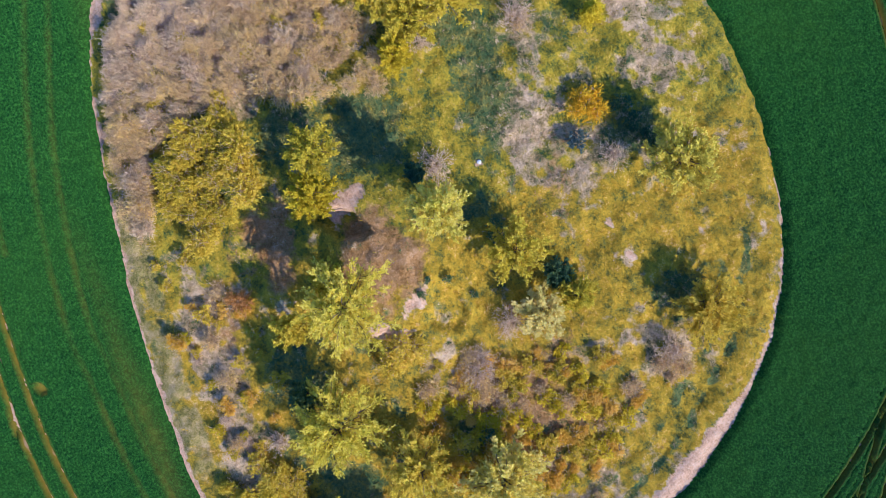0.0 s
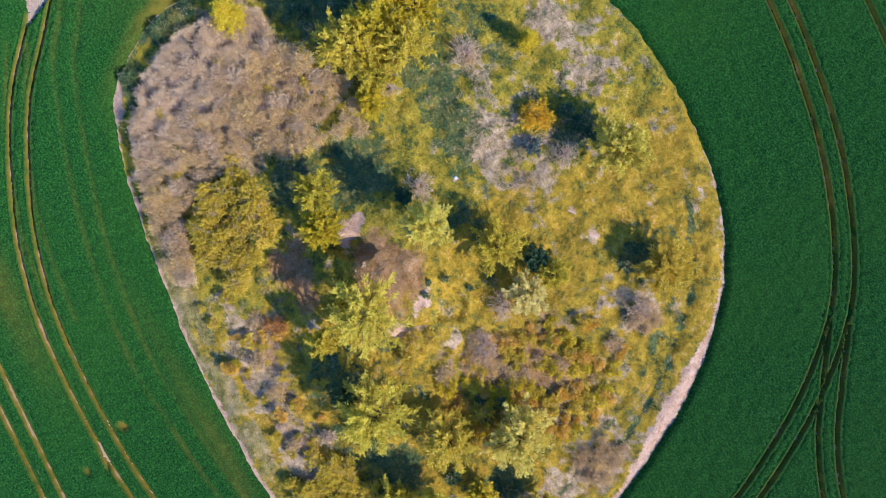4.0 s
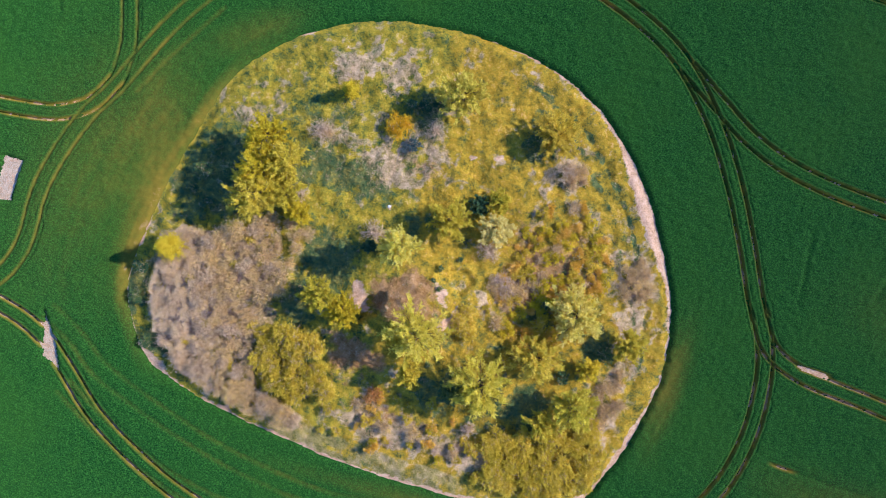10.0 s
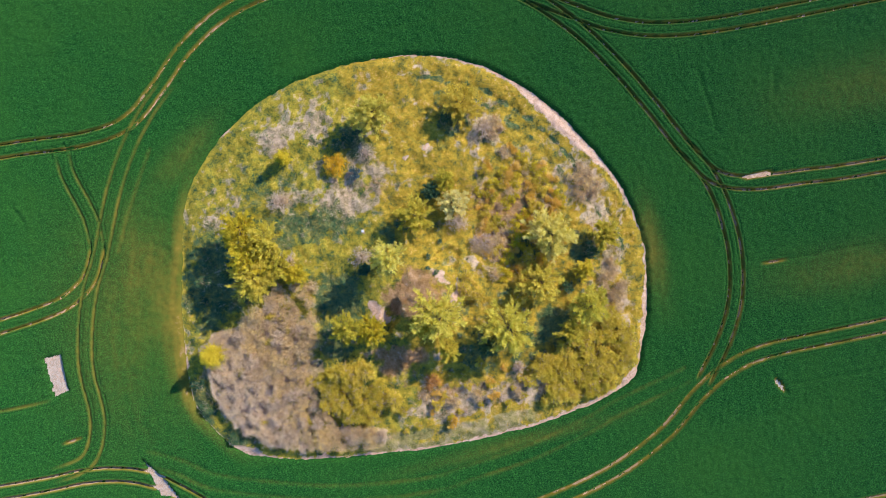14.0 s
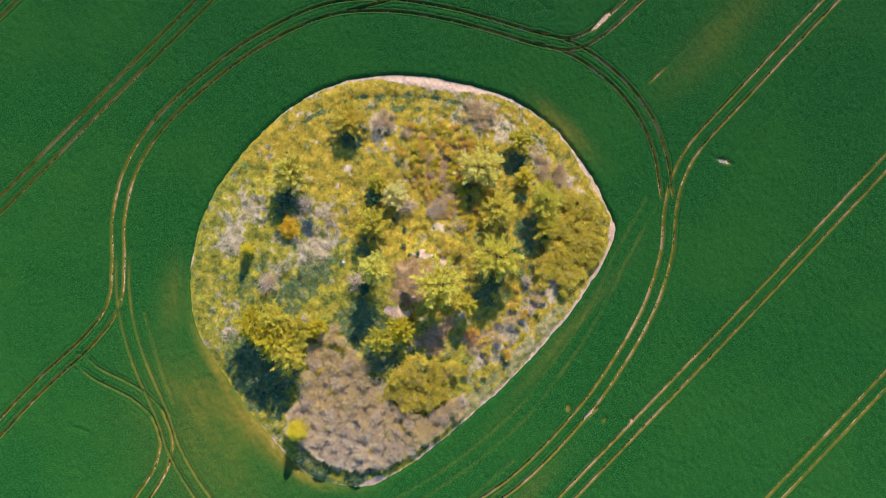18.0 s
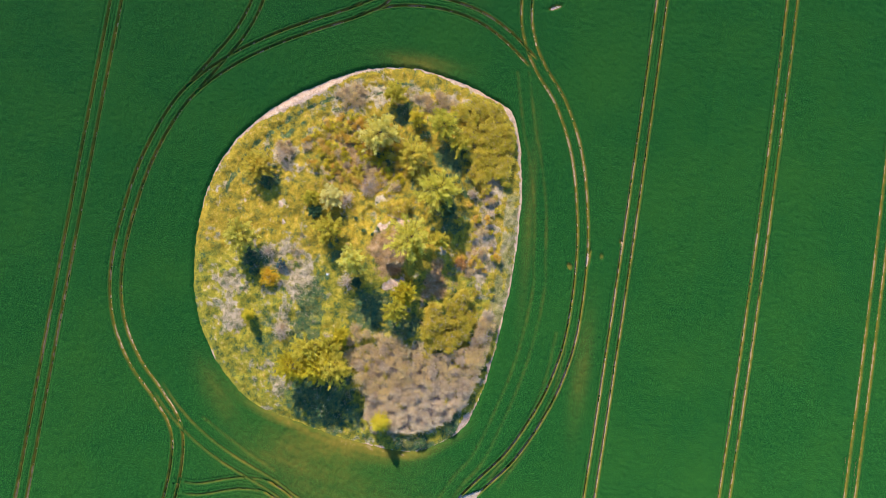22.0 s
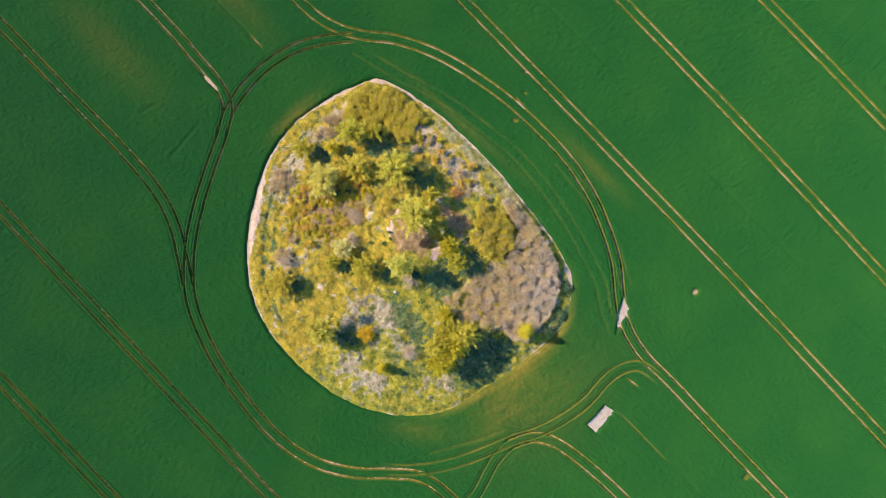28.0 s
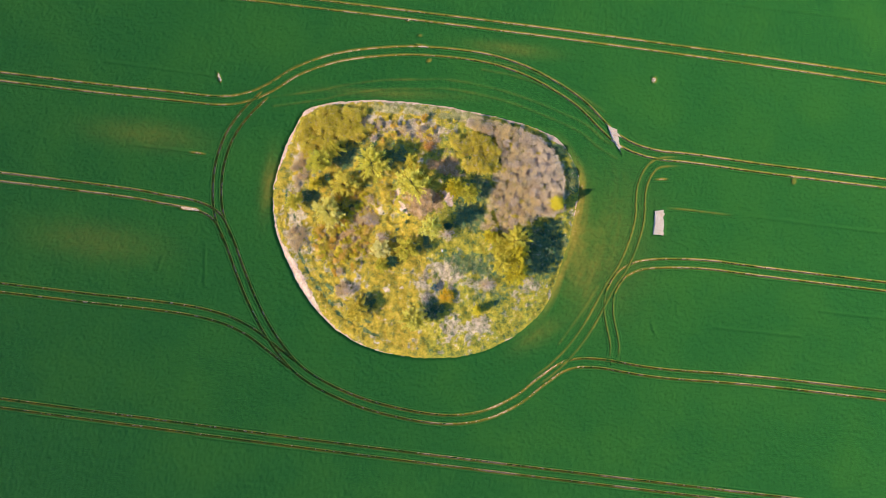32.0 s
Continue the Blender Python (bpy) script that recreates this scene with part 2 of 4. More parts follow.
# ---------------------------------------------------------------- plan
def spline(pts, closed=False, step=0.25):
    """Catmull-Rom through the plan points, sampled evenly."""
    p = np.array(pts, float)
    n = len(p)
    out = []
    for i in range(n if closed else n - 1):
        a, b_, c, d = (p[(i + k) % n] if closed else p[min(max(i + k, 0), n - 1)] for k in (-1, 0, 1, 2))
        m = max(2, int(np.hypot(*(c - b_)) / step))
        t = np.linspace(0, 1, m, endpoint=False)[:, None]
        out.append(0.5 * (2 * b_ + (c - a) * t + (2 * a - 5 * b_ + 4 * c - d) * t**2 + (3 * b_ - a - 3 * c + d) * t**3))
    if not closed:
        out.append(p[-1:])
    return np.concatenate(out)


def pts(text):
    return [tuple(float(v) for v in q.split(",")) for q in text.split()]


def smooth(a, b_, x):
    t = np.clip((x - a) / (b_ - a), 0, 1)
    return t * t * (3 - 2 * t)


OUTLINE = spline(pts("7.2,-34 3.3,-34.9 -3,-35.6 -9,-35.5 -14.8,-34.6 -18.3,-33.4 -22.5,-31.4 -25.8,-28.8 -30.2,-24.6 -34.6,-18.6 -37.4,-13.8 -39.4,-9.4 -40.7,-3.5 -40.8,1 -40.2,5.2 -39.2,10 -38,13.4 -36.4,17.4 -35,18.8 -31.4,20.4 -27.2,21.4 -20.4,22.6 -12,23.1 -3.4,23.1 4,22.5 11.8,21.7 16.8,20.8 21.4,19.6 24.4,18 27,14.9 28.9,11.6 29.7,7.8 29.4,1.7 28.9,-3.2 28.2,-7.4 27.1,-12 25.6,-18.6 22.9,-23.6 18.4,-28.2 12.8,-31.8"), True, 0.5)


def island_depth(x, y):
    """Signed distance to the mound's outline: positive inside."""
    d2 = np.full(x.shape, 1e9)
    inside = np.zeros(x.shape, bool)
    for (ax, ay), (bx, by) in zip(OUTLINE, np.roll(OUTLINE, -1, 0)):
        ex, ey = bx - ax, by - ay
        t = np.clip(((x - ax) * ex + (y - ay) * ey) / (ex * ex + ey * ey), 0, 1)
        d2 = np.minimum(d2, (x - ax - t * ex) ** 2 + (y - ay - t * ey) ** 2)
        if ay != by:
            inside ^= ((ay > y) != (by > y)) & (x < ex * (y - ay) / (ey) + ax)
    d = np.sqrt(d2)
    return np.where(inside, d, -d)


def fbm(x, y, scale, seed, octaves=4):
    """Smooth value noise in -1..1 on arrays."""
    rng = np.random.RandomState(seed)
    total, amp, norm = np.zeros(x.shape), 1.0, 0.0
    for _ in range(octaves):
        tab = rng.rand(256, 256)
        u, v = x / scale + 1000.3, y / scale + 1000.7
        iu, iv = np.floor(u).astype(int), np.floor(v).astype(int)
        fu, fv = u - iu, v - iv
        fu, fv = fu * fu * (3 - 2 * fu), fv * fv * (3 - 2 * fv)
        q = lambda a, c: tab[(iu + a) % 256, (iv + c) % 256]
        total += amp * (q(0, 0) * (1 - fu) * (1 - fv) + q(1, 0) * fu * (1 - fv) + q(0, 1) * (1 - fu) * fv + q(1, 1) * fu * fv)
        norm += amp
        amp *= 0.55
        scale *= 0.5
    return total / norm * 2 - 1


def bell(x, y, cx, cy, rx, ry=None, turn=0.0):
    ry = ry or rx
    c, s = math.cos(radians(turn)), math.sin(radians(turn))
    u, v = (x - cx) * c + (y - cy) * s, -(x - cx) * s + (y - cy) * c
    return np.exp(-((u / rx) ** 2 + (v / ry) ** 2))


def disc(x, y, cx, cy, rx, ry, turn=0.0, edge=0.25):
    """1 inside an ellipse, falling steeply to 0 at its rim."""
    c, s = math.cos(radians(turn)), math.sin(radians(turn))
    u, v = ((x - cx) * c + (y - cy) * s) / rx, (-(x - cx) * s + (y - cy) * c) / ry
    return 1 - smooth(1 - edge, 1 + edge, np.hypot(u, v))


def height(x, y, d):
    """The mound: a low bank at the field's edge, a knoll in the middle, and old diggings in the knoll."""
    n = fbm(x, y, 6.0, 11)
    wx, wy = x + 0.9 * fbm(x, y, 2.4, 13, 3), y + 0.9 * fbm(x, y, 2.4, 14, 3)
    h = 0.35 * smooth(0.0, 1.4, d) + 0.9 * smooth(1, 16, d) * (1 + 0.35 * n)
    h += 2.6 * bell(x, y, -8, 0, 8.5, 7) * smooth(0, 4, d)
    h -= 1.3 * disc(wx, wy, -2.4, 7.4, 4.6, 3.4, 35, 0.25) + 1.7 * disc(wx + 0.5 * n, wy, -2.0, 2.4, 2.5, 1.1, 62, 0.3)
    h -= 0.22 * np.exp(-(((d - 3.4 - 0.5 * n) / 0.3) ** 2)) * smooth(-14, -20, x) * smooth(-2, -8, y)
    h -= 0.7 * disc(wx, wy, -11.4, -4.4, 1.9, 1.5, 10, 0.3) + 0.6 * disc(wx, wy, -13.4, 1.6, 1.2, 1.6, 0, 0.35)
    h += (0.28 * fbm(x, y, 1.1, 12, 3) + 0.25 * fbm(x, y, 4.0, 15, 2)) * smooth(0.2, 1.5, d)
    return h


# ---------------------------------------------------------------- mesh helpers
def mesh_from(name, verts, faces, mats, smooth_faces=False):
    """A mesh from arrays of corners and of quads or triangles."""
    me = bpy.data.meshes.new(name)
    verts, faces = np.asarray(verts, np.float32), np.asarray(faces, np.int32)
    k = faces.shape[1]
    me.vertices.add(len(verts))
    me.vertices.foreach_set("co", verts.ravel())
    me.loops.add(faces.size)
    me.loops.foreach_set("vertex_index", faces.ravel())
    me.polygons.add(len(faces))
    me.polygons.foreach_set("loop_start", np.arange(0, faces.size, k, dtype=np.int32))
    if smooth_faces:
        me.polygons.foreach_set("use_smooth", np.ones(len(faces), bool))
    me.materials.append(mats)
    me.update(calc_edges=True)
    return me


def sheet(xs, ys, zfun):
    gx, gy = np.meshgrid(xs, ys)
    z = zfun(gx, gy)
    v = np.stack([gx, gy, z], -1).reshape(-1, 3)
    nx, ny = len(xs), len(ys)
    i = (np.arange(ny - 1)[:, None] * nx + np.arange(nx - 1)[None]).ravel()
    return v, np.stack([i, i + 1, i + nx + 1, i + nx], -1)


def axis(lo, hi, step, far=(60, 150, 400, 1000, 2400)):
    a = np.arange(lo, hi + step / 2, step)
    return np.concatenate([[lo - f for f in far[::-1]], a, [hi + f for f in far]])


# ---------------------------------------------------------------- ground
gxs, gys = axis(-44, 34, 0.25), axis(-39, 27, 0.25)
GX, GY = np.meshgrid(gxs, gys)
GD = island_depth(GX, GY)
GZ = height(GX, GY, GD)


def strip_width(x, y):
    """How far the bare, straw-strewn strip reaches in from the field's edge."""
    w = 0.0 + 0.10 * smooth(-6, -12, x)
    w += 2.0 * bell(x, y, -33, -21, 4.2, 9, 35)
    w += 1.3 * bell(x, y, 22.5, 18.6, 2.6, 2.0) + 0.8 * bell(x, y, 12, 21.3, 0.8)
    w += 1.5 * bell(x, y, -35.6, 18.4, 1.3)
    w += 0.22 * smooth(17, 20, y) * (1 - smooth(8, 14, x))
    w += 0.5 * bell(x, y, -40, 9, 3, 6)
    w -= 0.9 * bell(x, y, 26, -16, 7, 14) + 0.5 * bell(x, y, 8, -34, 16, 4)
    return w


def ground_height(px, py):
    d = island_depth(np.array([[px]], float), np.array([[py]], float))
    return float(height(np.array([[px]], float), np.array([[py]], float), d)[0, 0])


DRY_SPOTS = ((5.2, -27.1, 5.0, 2.6, 0.85), (4.0, -31.6, 3.5, 1.3, 0.5), (4.0, -16.5, 4.0, 2.6, 0.95), (0.8, -14.3, 2.4, 1.6, 0.8), (20.3, -16.8, 3.0, 3.0, 0.75), (10.2, -25.5, 1.3, 1.2, 0.8), (10.5, -17.2, 1.1, 1.1, 0.8), (-13.8, -32.8, 2.0, 0.8, 0.6), (-11.0, -20.9, 1.2, 1.0, 0.45), (-21.5, -23.1, 2.4, 3.0, 0.75), (-17.3, -20.0, 2.6, 1.6, 0.4), (-30.9, -14.6, 3.0, 2.4, 0.65), (-33.2, -11.2, 3.6, 2.4, 0.75), (-35.0, 4.3, 2.2, 4.6, 0.8), (-17.5, -4.6, 2.0, 2.0, 0.7), (-13.3, 17.3, 7.0, 2.0, 0.75), (-6.1, 15.3, 3.0, 2.0, 0.7), (-2.1, -22.6, 2.2, 1.6, 0.7), (-35.2, -6.6, 2.0, 4.4, 0.8), (-18.0, 16.6, 4.0, 1.3, 0.6), (-25.8, -17.2, 2.4, 1.4, 0.5), (-3.6, -19.4, 1.8, 1.8, 0.6))


def edge_turf(x, y, d):
    """The strip of pale fresh turf between the field and the shrubs of the slope."""
    return smooth(-24, -17, x) * (1 - smooth(4, 9, x)) * (1 - smooth(2.2, 3.8, d)) * smooth(8, 12, y) * np.clip(0.8 + 0.8 * fbm(x, y, 1.2, 28, 3), 0, 1)


def golden(x, y):
    """Where the sward has turned golden: all but the greener end of the mound."""
    return np.clip(1 - smooth(-9, 3, x + 4 * fbm(x, y, 4.0, 29, 3)) + 0.5 * bell(x, y, 27, -12, 3, 14), 0, 1)


def cover_masks(x, y, d):
    n1, n2, n3 = fbm(x, y, 5.0, 21), fbm(x, y, 2.4, 22, 5), fbm(x, y, 1.0, 23, 4)
    wx, wy = x + 1.4 * fbm(x, y, 3.0, 24, 4), y + 1.4 * fbm(x, y, 3.0, 25, 4)
    sx, sy = x + 0.9 * fbm(x, y, 0.9, 26, 3), y + 0.9 * fbm(x, y, 0.9, 27, 3)
    dry = 0.8 * bell(x, y, 18, 8, 10, 10)
    for cx, cy, rx, ry, much in DRY_SPOTS:
        dry += 0.72 * much * bell(wx, wy, cx, cy, 1.35 * rx, 1.35 * ry)
    dry += 0.34 * n2 + 0.85 * n3 + 0.04
    lush_shade = 0.8 * bell(wx, wy, 6.6, -12.9, 5.5, 2.4) + 0.4 * bell(wx, wy, 1, -11.1, 2.4, 1.6) + 0.5 * bell(wx, wy, 12.4, -11.9, 2.4, 3) + 0.4 * bell(wx, wy, 6, 0, 6, 5) + 0.35 * bell(wx, wy, 14, -19, 6, 4) + 0.9 * bell(x, y, 28.2, 10, 1.8, 4) + 0.8 * bell(x, y, 24, 16, 3, 1.6) + 0.4 * bell(wx, wy, -22, 10, 8, 6) + 0.45 * bell(wx, wy, -9.3, -4.1, 1.6, 1.5)
    lush_shade += 0.34 * n1 + 0.65 * n3 + 0.08
    # Green painted where the trees' shadows fall, to colour the shade.
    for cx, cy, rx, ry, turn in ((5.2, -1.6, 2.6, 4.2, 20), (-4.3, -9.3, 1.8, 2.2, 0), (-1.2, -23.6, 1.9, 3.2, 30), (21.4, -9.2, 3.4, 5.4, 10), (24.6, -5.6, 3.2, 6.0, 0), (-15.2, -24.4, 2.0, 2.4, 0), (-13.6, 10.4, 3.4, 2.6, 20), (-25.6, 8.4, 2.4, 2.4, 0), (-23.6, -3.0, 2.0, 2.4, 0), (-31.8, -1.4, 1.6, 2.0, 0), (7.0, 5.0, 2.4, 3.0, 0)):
        lush_shade += 0.8 * bell(wx, wy, cx, cy, rx, ry, turn)
    lush_shade += (0.9 * np.exp(-(((d - 3.4 - 0.5 * n1) / 0.35) ** 2)) + 0.45 * np.exp(-(((d - 5.2 - 0.9 * n1) / 0.4) ** 2))) * smooth(8, 16, -x) * smooth(-2, 6, -y) * (0.75 + n3)
    bare = np.maximum(0.95 * disc(sx, sy, -0.3, 1.6, 0.9, 2.2, 24), 0.95 * disc(sx, sy, -9.9, -1.9, 0.6, 1.3, 35))
    bare = np.maximum(bare, 0.95 * disc(sx, sy, -12.4, 0.9, 0.9, 1.7, -10))
    bare = np.maximum(bare, 0.8 * disc(sx, sy, -11.1, -20.8, 0.55, 0.45))
    bare = np.maximum(bare, 0.6 * disc(sx, sy, -8.4, -20.2, 0.4, 0.3))
    bare = np.maximum(bare, 0.8 * disc(sx, sy, -0.1, -10.6, 0.38, 0.38))
    w = strip_width(x, y) + 0.5 * n3 + 0.25 * n2
    strip = 1 - smooth(-0.2, 0.2, d - w)
    soil = np.maximum(bare, strip)
    dry = np.where(soil > 0.3, 1.0, dry)
    dry = np.where(d < -0.5, 0.9, dry)
    brown = 1.3 * bell(wx, wy, -5.2, -0.2, 4.6, 3.5, 20) + 1.2 * bell(wx, wy, -2.4, 8.4, 4.2, 1.8, -15) + 0.7 * bell(wx, wy, 0.2, 10.2, 2.4, 1.6) + 0.75 * bell(wx, wy, -21, -7, 7, 7) + 0.5 * bell(wx, wy, -8, 14.5, 7, 2.4) + 0.25 * bell(wx, wy, -3, -16, 9, 3) + 0.45 * n1 + 0.35 * n3
    return [np.clip(m, 0, 1) for m in (dry, lush_shade, soil, brown)]


def vertex_colours(me, name, chans):
    a = me.color_attributes.new(name, "FLOAT_COLOR", "POINT")
    a.data.foreach_set("color", np.stack([c.ravel() for c in chans], -1).astype(np.float32).ravel())


v, q = sheet(gxs, gys, lambda x, y: GZ)
me = mesh_from("ground", v, q, MAT_GROUND, True)
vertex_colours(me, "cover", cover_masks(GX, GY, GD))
vertex_colours(me, "edge_turf", [edge_turf(GX, GY, GD), golden(GX, GY), 0 * GX, 0 * GX + 1])
tagged(new("ground", me), "grassy mound with bare soil strips amid open field", "ground", kind="structure")

# ---------------------------------------------------------------- crop with wheel tracks
TRAM = ((43.7, -0.7, -1.2), (68.8, -1.3, -2.0), (92.0, -0.4, -2.0), (-58.0, -0.2, 0.6), (-81.0, 0.4, 0.0))
FULL, WORN, FAINT = [], [], []


def lane(text, gauge=2.0, store=FULL):
    """Two parallel wheel tracks along a plan line."""
    c = spline(pts(text), False, 0.5)
    t = np.gradient(c, axis=0)
    t /= np.hypot(t[:, 0], t[:, 1])[:, None]
    nrm = np.stack([-t[:, 1], t[:, 0]], -1)
    for s in (-0.5, 0.5):
        store.append(c + nrm * gauge * s)


for y0, skew, bow in TRAM:
    lane(" ".join(f"{x},{y0 + skew * x / 100 + bow * (x / 100) ** 2:.2f}" for x in (-170, -110, -60, -20, 20, 60, 110, 170)))
lane("-170,18 -95,17.6 -68,17.9 -56,18.2 -49.8,19.8 -44.8,22.6 -38.5,27.6 -29.6,31.8 -19.2,34.4 -9.4,35.7 3.1,35.8 12,34.4 19.8,31.8 27.6,27.8 33.4,23.2 37.2,20.4 41.5,18.6 47.5,17.7 56,17.8 84,17.4 170,17.4")
lane("-170,-6 -85,-5.8 -66,-6.4 -58,-7 -53,-9 -49.6,-13.8 -45.8,-21 -41.6,-28.2 -36.2,-35.4 -28.8,-42 -18.5,-46.2 -7.6,-48.3 4.3,-48.8 13.3,-46.9 20.7,-42.6 26.2,-37.3 31.4,-33.2 38.5,-31.9 53,-32.4 84,-31.4 170,-31.4")
lane("-45.4,21.3 -49.7,15.8 -52.7,9.8 -54,2.8 -53.6,-4.0 -52.3,-9 -49.8,-14")
lane("-170,-31.2 -88,-31.2 -62,-31 -50.3,-31.8 -43,-33.8 -37.2,-36.9 -30.5,-41")
lane("170,-6.4 80,-6.5 60.9,-6.4 48,-7.8 42.8,-10.0 40.6,-12.6 39.2,-16.2")
lane("24,-38.2 28.1,-34.4 31.8,-29.8 35,-24.3 37.3,-19 39.3,-14 41.6,-9.6 43.4,-4 44.4,2 44.2,10 46.8,15.4 53,16.8", 2.1, WORN)
lane("39.4,-14.4 39.5,-19.4 40.3,-22.6 41.5,-26.3 41.9,-29 41.8,-31.4", 2.0, WORN)
lane("38.1,16.7 33.5,18.9 28,22.3 14.1,26.4 4,28 -4,28.4 -8.8,27.8 -18.7,26.4 -28.6,23.8 -32.4,22.4 -43.8,19.4", 2.2, FAINT)
lane("33,25.4 24,30 14,33 4,34", 2.2, FAINT)
FAINT.append(spline(pts("29,-28.6 33.8,-20 36.5,-14.3"), False, 0.5))
for text, store in (("-57.2,5.2 -59,5.25 -62,5.3", FULL), ("46.6,11.8 48.5,12.1 50.4,12.3", FULL), ("49.6,5.5 54,5.7 59,5.7 66.5,5.7", WORN)):
    store.append(spline(pts(text), False, 0.5))
LIGHT = [spline(pts(t), False, 0.5) for t in ("-61,5.3 -68,5.35 -76,5.4", "-57.6,23.8 -68,24 -84,24.2", "51.3,-24.3 50.3,-22.9 49.6,-21.2", "-64.8,-22.6 -64.2,-19.6", "-53.6,-25 -54.8,-15.2", "64,-20.5 84,-20.2", "88,-13.9 107,-13.8", "70,6 130,5.8", "-60,56 0,56.4", "20,55.6 90,55.6")]

cxs = np.concatenate([np.linspace(-2600, -130, 14), np.arange(-112, 109, 0.31), np.linspace(125, 2600, 14)])
cys = np.concatenate([np.linspace(-2600, -104, 14), np.arange(-88, -54, 0.4), np.arange(-54, 46, 0.29), np.arange(46, 98, 0.4), np.linspace(112, 2600, 14)])
CX, CY = np.meshgrid(cxs, cys)


def stamp(lines):
    """Distance from each grid corner to the nearest wheel track, where one is near."""
    out = np.full(CX.shape, 9.0)
    for c in lines:
        seg = np.diff(c, axis=0)
        m = np.maximum(1, (np.hypot(seg[:, 0], seg[:, 1]) / 0.08).astype(int))
        p = np.concatenate([c[i] + seg[i] * np.linspace(0, 1, k, endpoint=False)[:, None] for i, k in enumerate(m)])
        i0, j0 = np.searchsorted(cxs, p[:, 0]), np.searchsorted(cys, p[:, 1])
        for dj in range(-4, 4):
            for di in range(-4, 4):
                i, j = np.clip(i0 + di, 0, len(cxs) - 1), np.clip(j0 + dj, 0, len(cys) - 1)
                np.minimum.at(out, (j, i), np.hypot(cxs[i] - p[:, 0], cys[j] - p[:, 1]))
    return out


near = (CX > -48) & (CX < 40) & (CY > -44) & (CY < 32)
CD = np.full(CX.shape, -50.0)
CD[near] = island_depth(CX[near], CY[near])
CROP_H = 0.44
DF, DS, DP, DL = stamp(FULL), stamp(WORN), stamp(FAINT), stamp(LIGHT)

keep = np.ones(CX.shape)
keep = np.minimum(keep, 0.6 + 0.4 * smooth(0.1, 0.4, DL))
keep = np.minimum(keep, 0.72 + 0.28 * smooth(0.12, 0.4, DP))
edge_noise = 0.25 * fbm(CX, CY, 1.1, 32, 3)
scuffed = np.zeros(CX.shape)
for cx, cy, rx, ry, turn, worn in ((44.4, 35.3, 0.7, 0.95, 0, 0.8), (-57.0, 23.6, 0.4, 1.5, 28, 0.9), (-10.6, 36.9, 2.0, 0.35, -6, 0.8), (-8.6, 33.5, 0.7, 0.5, 30, 0.8), (-11.4, 39.2, 0.6, 0.4, 0, 0.7), (-14.7, 42.4, 0.5, 0.3, 0, 0.7), (79.2, 15.4, 0.7, 0.9, 0, 0.72), (-59.6, -7.9, 2.6, 0.4, 2, 1.05)):
    bare = worn * disc(CX, CY, cx, cy, rx, ry, turn, 0.35)
    keep = np.minimum(keep, 1 - np.clip(bare * (1.0 + 0.9 * edge_noise), 0, 1))
    scuffed = np.maximum(scuffed, bare)


def inside_plan(poly, edge=0.16, ragged=-1):
    """1 inside a convex plan polygon given counter-clockwise; one side may be combed out."""
    d = np.full(CX.shape, 9.0)
    for side, ((ax, ay), (bx, by)) in enumerate(zip(poly, poly[1:] + poly[:1])):
        L = math.hypot(bx - ax, by - ay)
        comb = 0.4 * fbm(CX * 0.15, CY * 2.2, 1.1, 37, 3) - 0.1 if side == ragged else 0.35 * edge_noise
        d = np.minimum(d, ((bx - ax) * (CY - ay) - (by - ay) * (CX - ax)) / L + comb)
    return smooth(-edge, edge, d)


keep = np.minimum(keep, 1 - inside_plan([(47.9, -1.0), (50.8, -0.9), (50.1, 5.2), (47.6, 4.7)], ragged=1))
keep = np.minimum(keep, 1 - inside_plan([(38.9, 16.4), (38.4, 18.4), (37.2, 22.8), (34.4, 23.3), (35.9, 20.5)]))
keep *= smooth(0.0, 0.6, -CD + 0.9 * edge_noise)
stand = keep
keep = np.where(np.minimum(DF, DS) < 0.46, np.minimum(keep, 0.1), keep)
weak = 0.22 * bell(CX, CY, 39, -3, 9, 15) + 0.5 * bell(CX, CY, 32, -9, 4.6, 9, 10) + 0.6 * bell(CX, CY, -41.8, 0, 1.8, 6) + 0.55 * bell(CX, CY, 30.3, 2, 1.6, 7) + 0.3 * bell(CX, CY, 24, -27, 6, 2, 40) + 0.3 * bell(CX, CY, -72, 8, 12, 3) + 0.25 * bell(CX, CY, -80, -18, 14, 4) + 0.25 * bell(CX, CY, -16, 24.6, 14, 1.0, 4) + 0.3 * bell(CX, CY, 10, 38.5, 9, 1.5)
weak += 1.5 * smooth(-2.0, -0.6, CD) * bell(CX, CY, 28.8, -4, 6, 15)
weak += 0.3 * (1 - smooth(0.1, 0.42, DP)) * (0.6 + 0.6 * fbm(CX, CY, 4.0, 40, 3))
ring_streak = np.where(near, fbm(CD * 2.6, (CX - CY) * 0.35, 3.0, 39, 4), 0.0)
weak = np.minimum(weak, 1.0) * np.clip(0.78 + 0.25 * fbm(CX, CY, 2.5, 35, 4) + 0.45 * ring_streak, 0, 1.4)
weak = np.maximum(weak, 1.1 * scuffed * smooth(0.4, 0.9, scuffed))
CZ = -0.05 + (CROP_H + 0.05) * keep * (1 - 0.25 * np.clip(weak, 0, 1)) + keep * (0.23 * (np.random.RandomState(5).rand(*CX.shape) - 0.5) + 0.05 * fbm(CX, CY, 1.6, 33, 3)) * (np.abs(CX) < 113) * (np.abs(CY - 5) < 94)
inside = CD > 0.8
CZ[inside] = -0.3
v, q = sheet(cxs, cys, lambda x, y: CZ)
drop = inside.ravel()
q = q[~drop[q].all(1)]
me = mesh_from("wheat_crop", v, q, MAT_CROP)
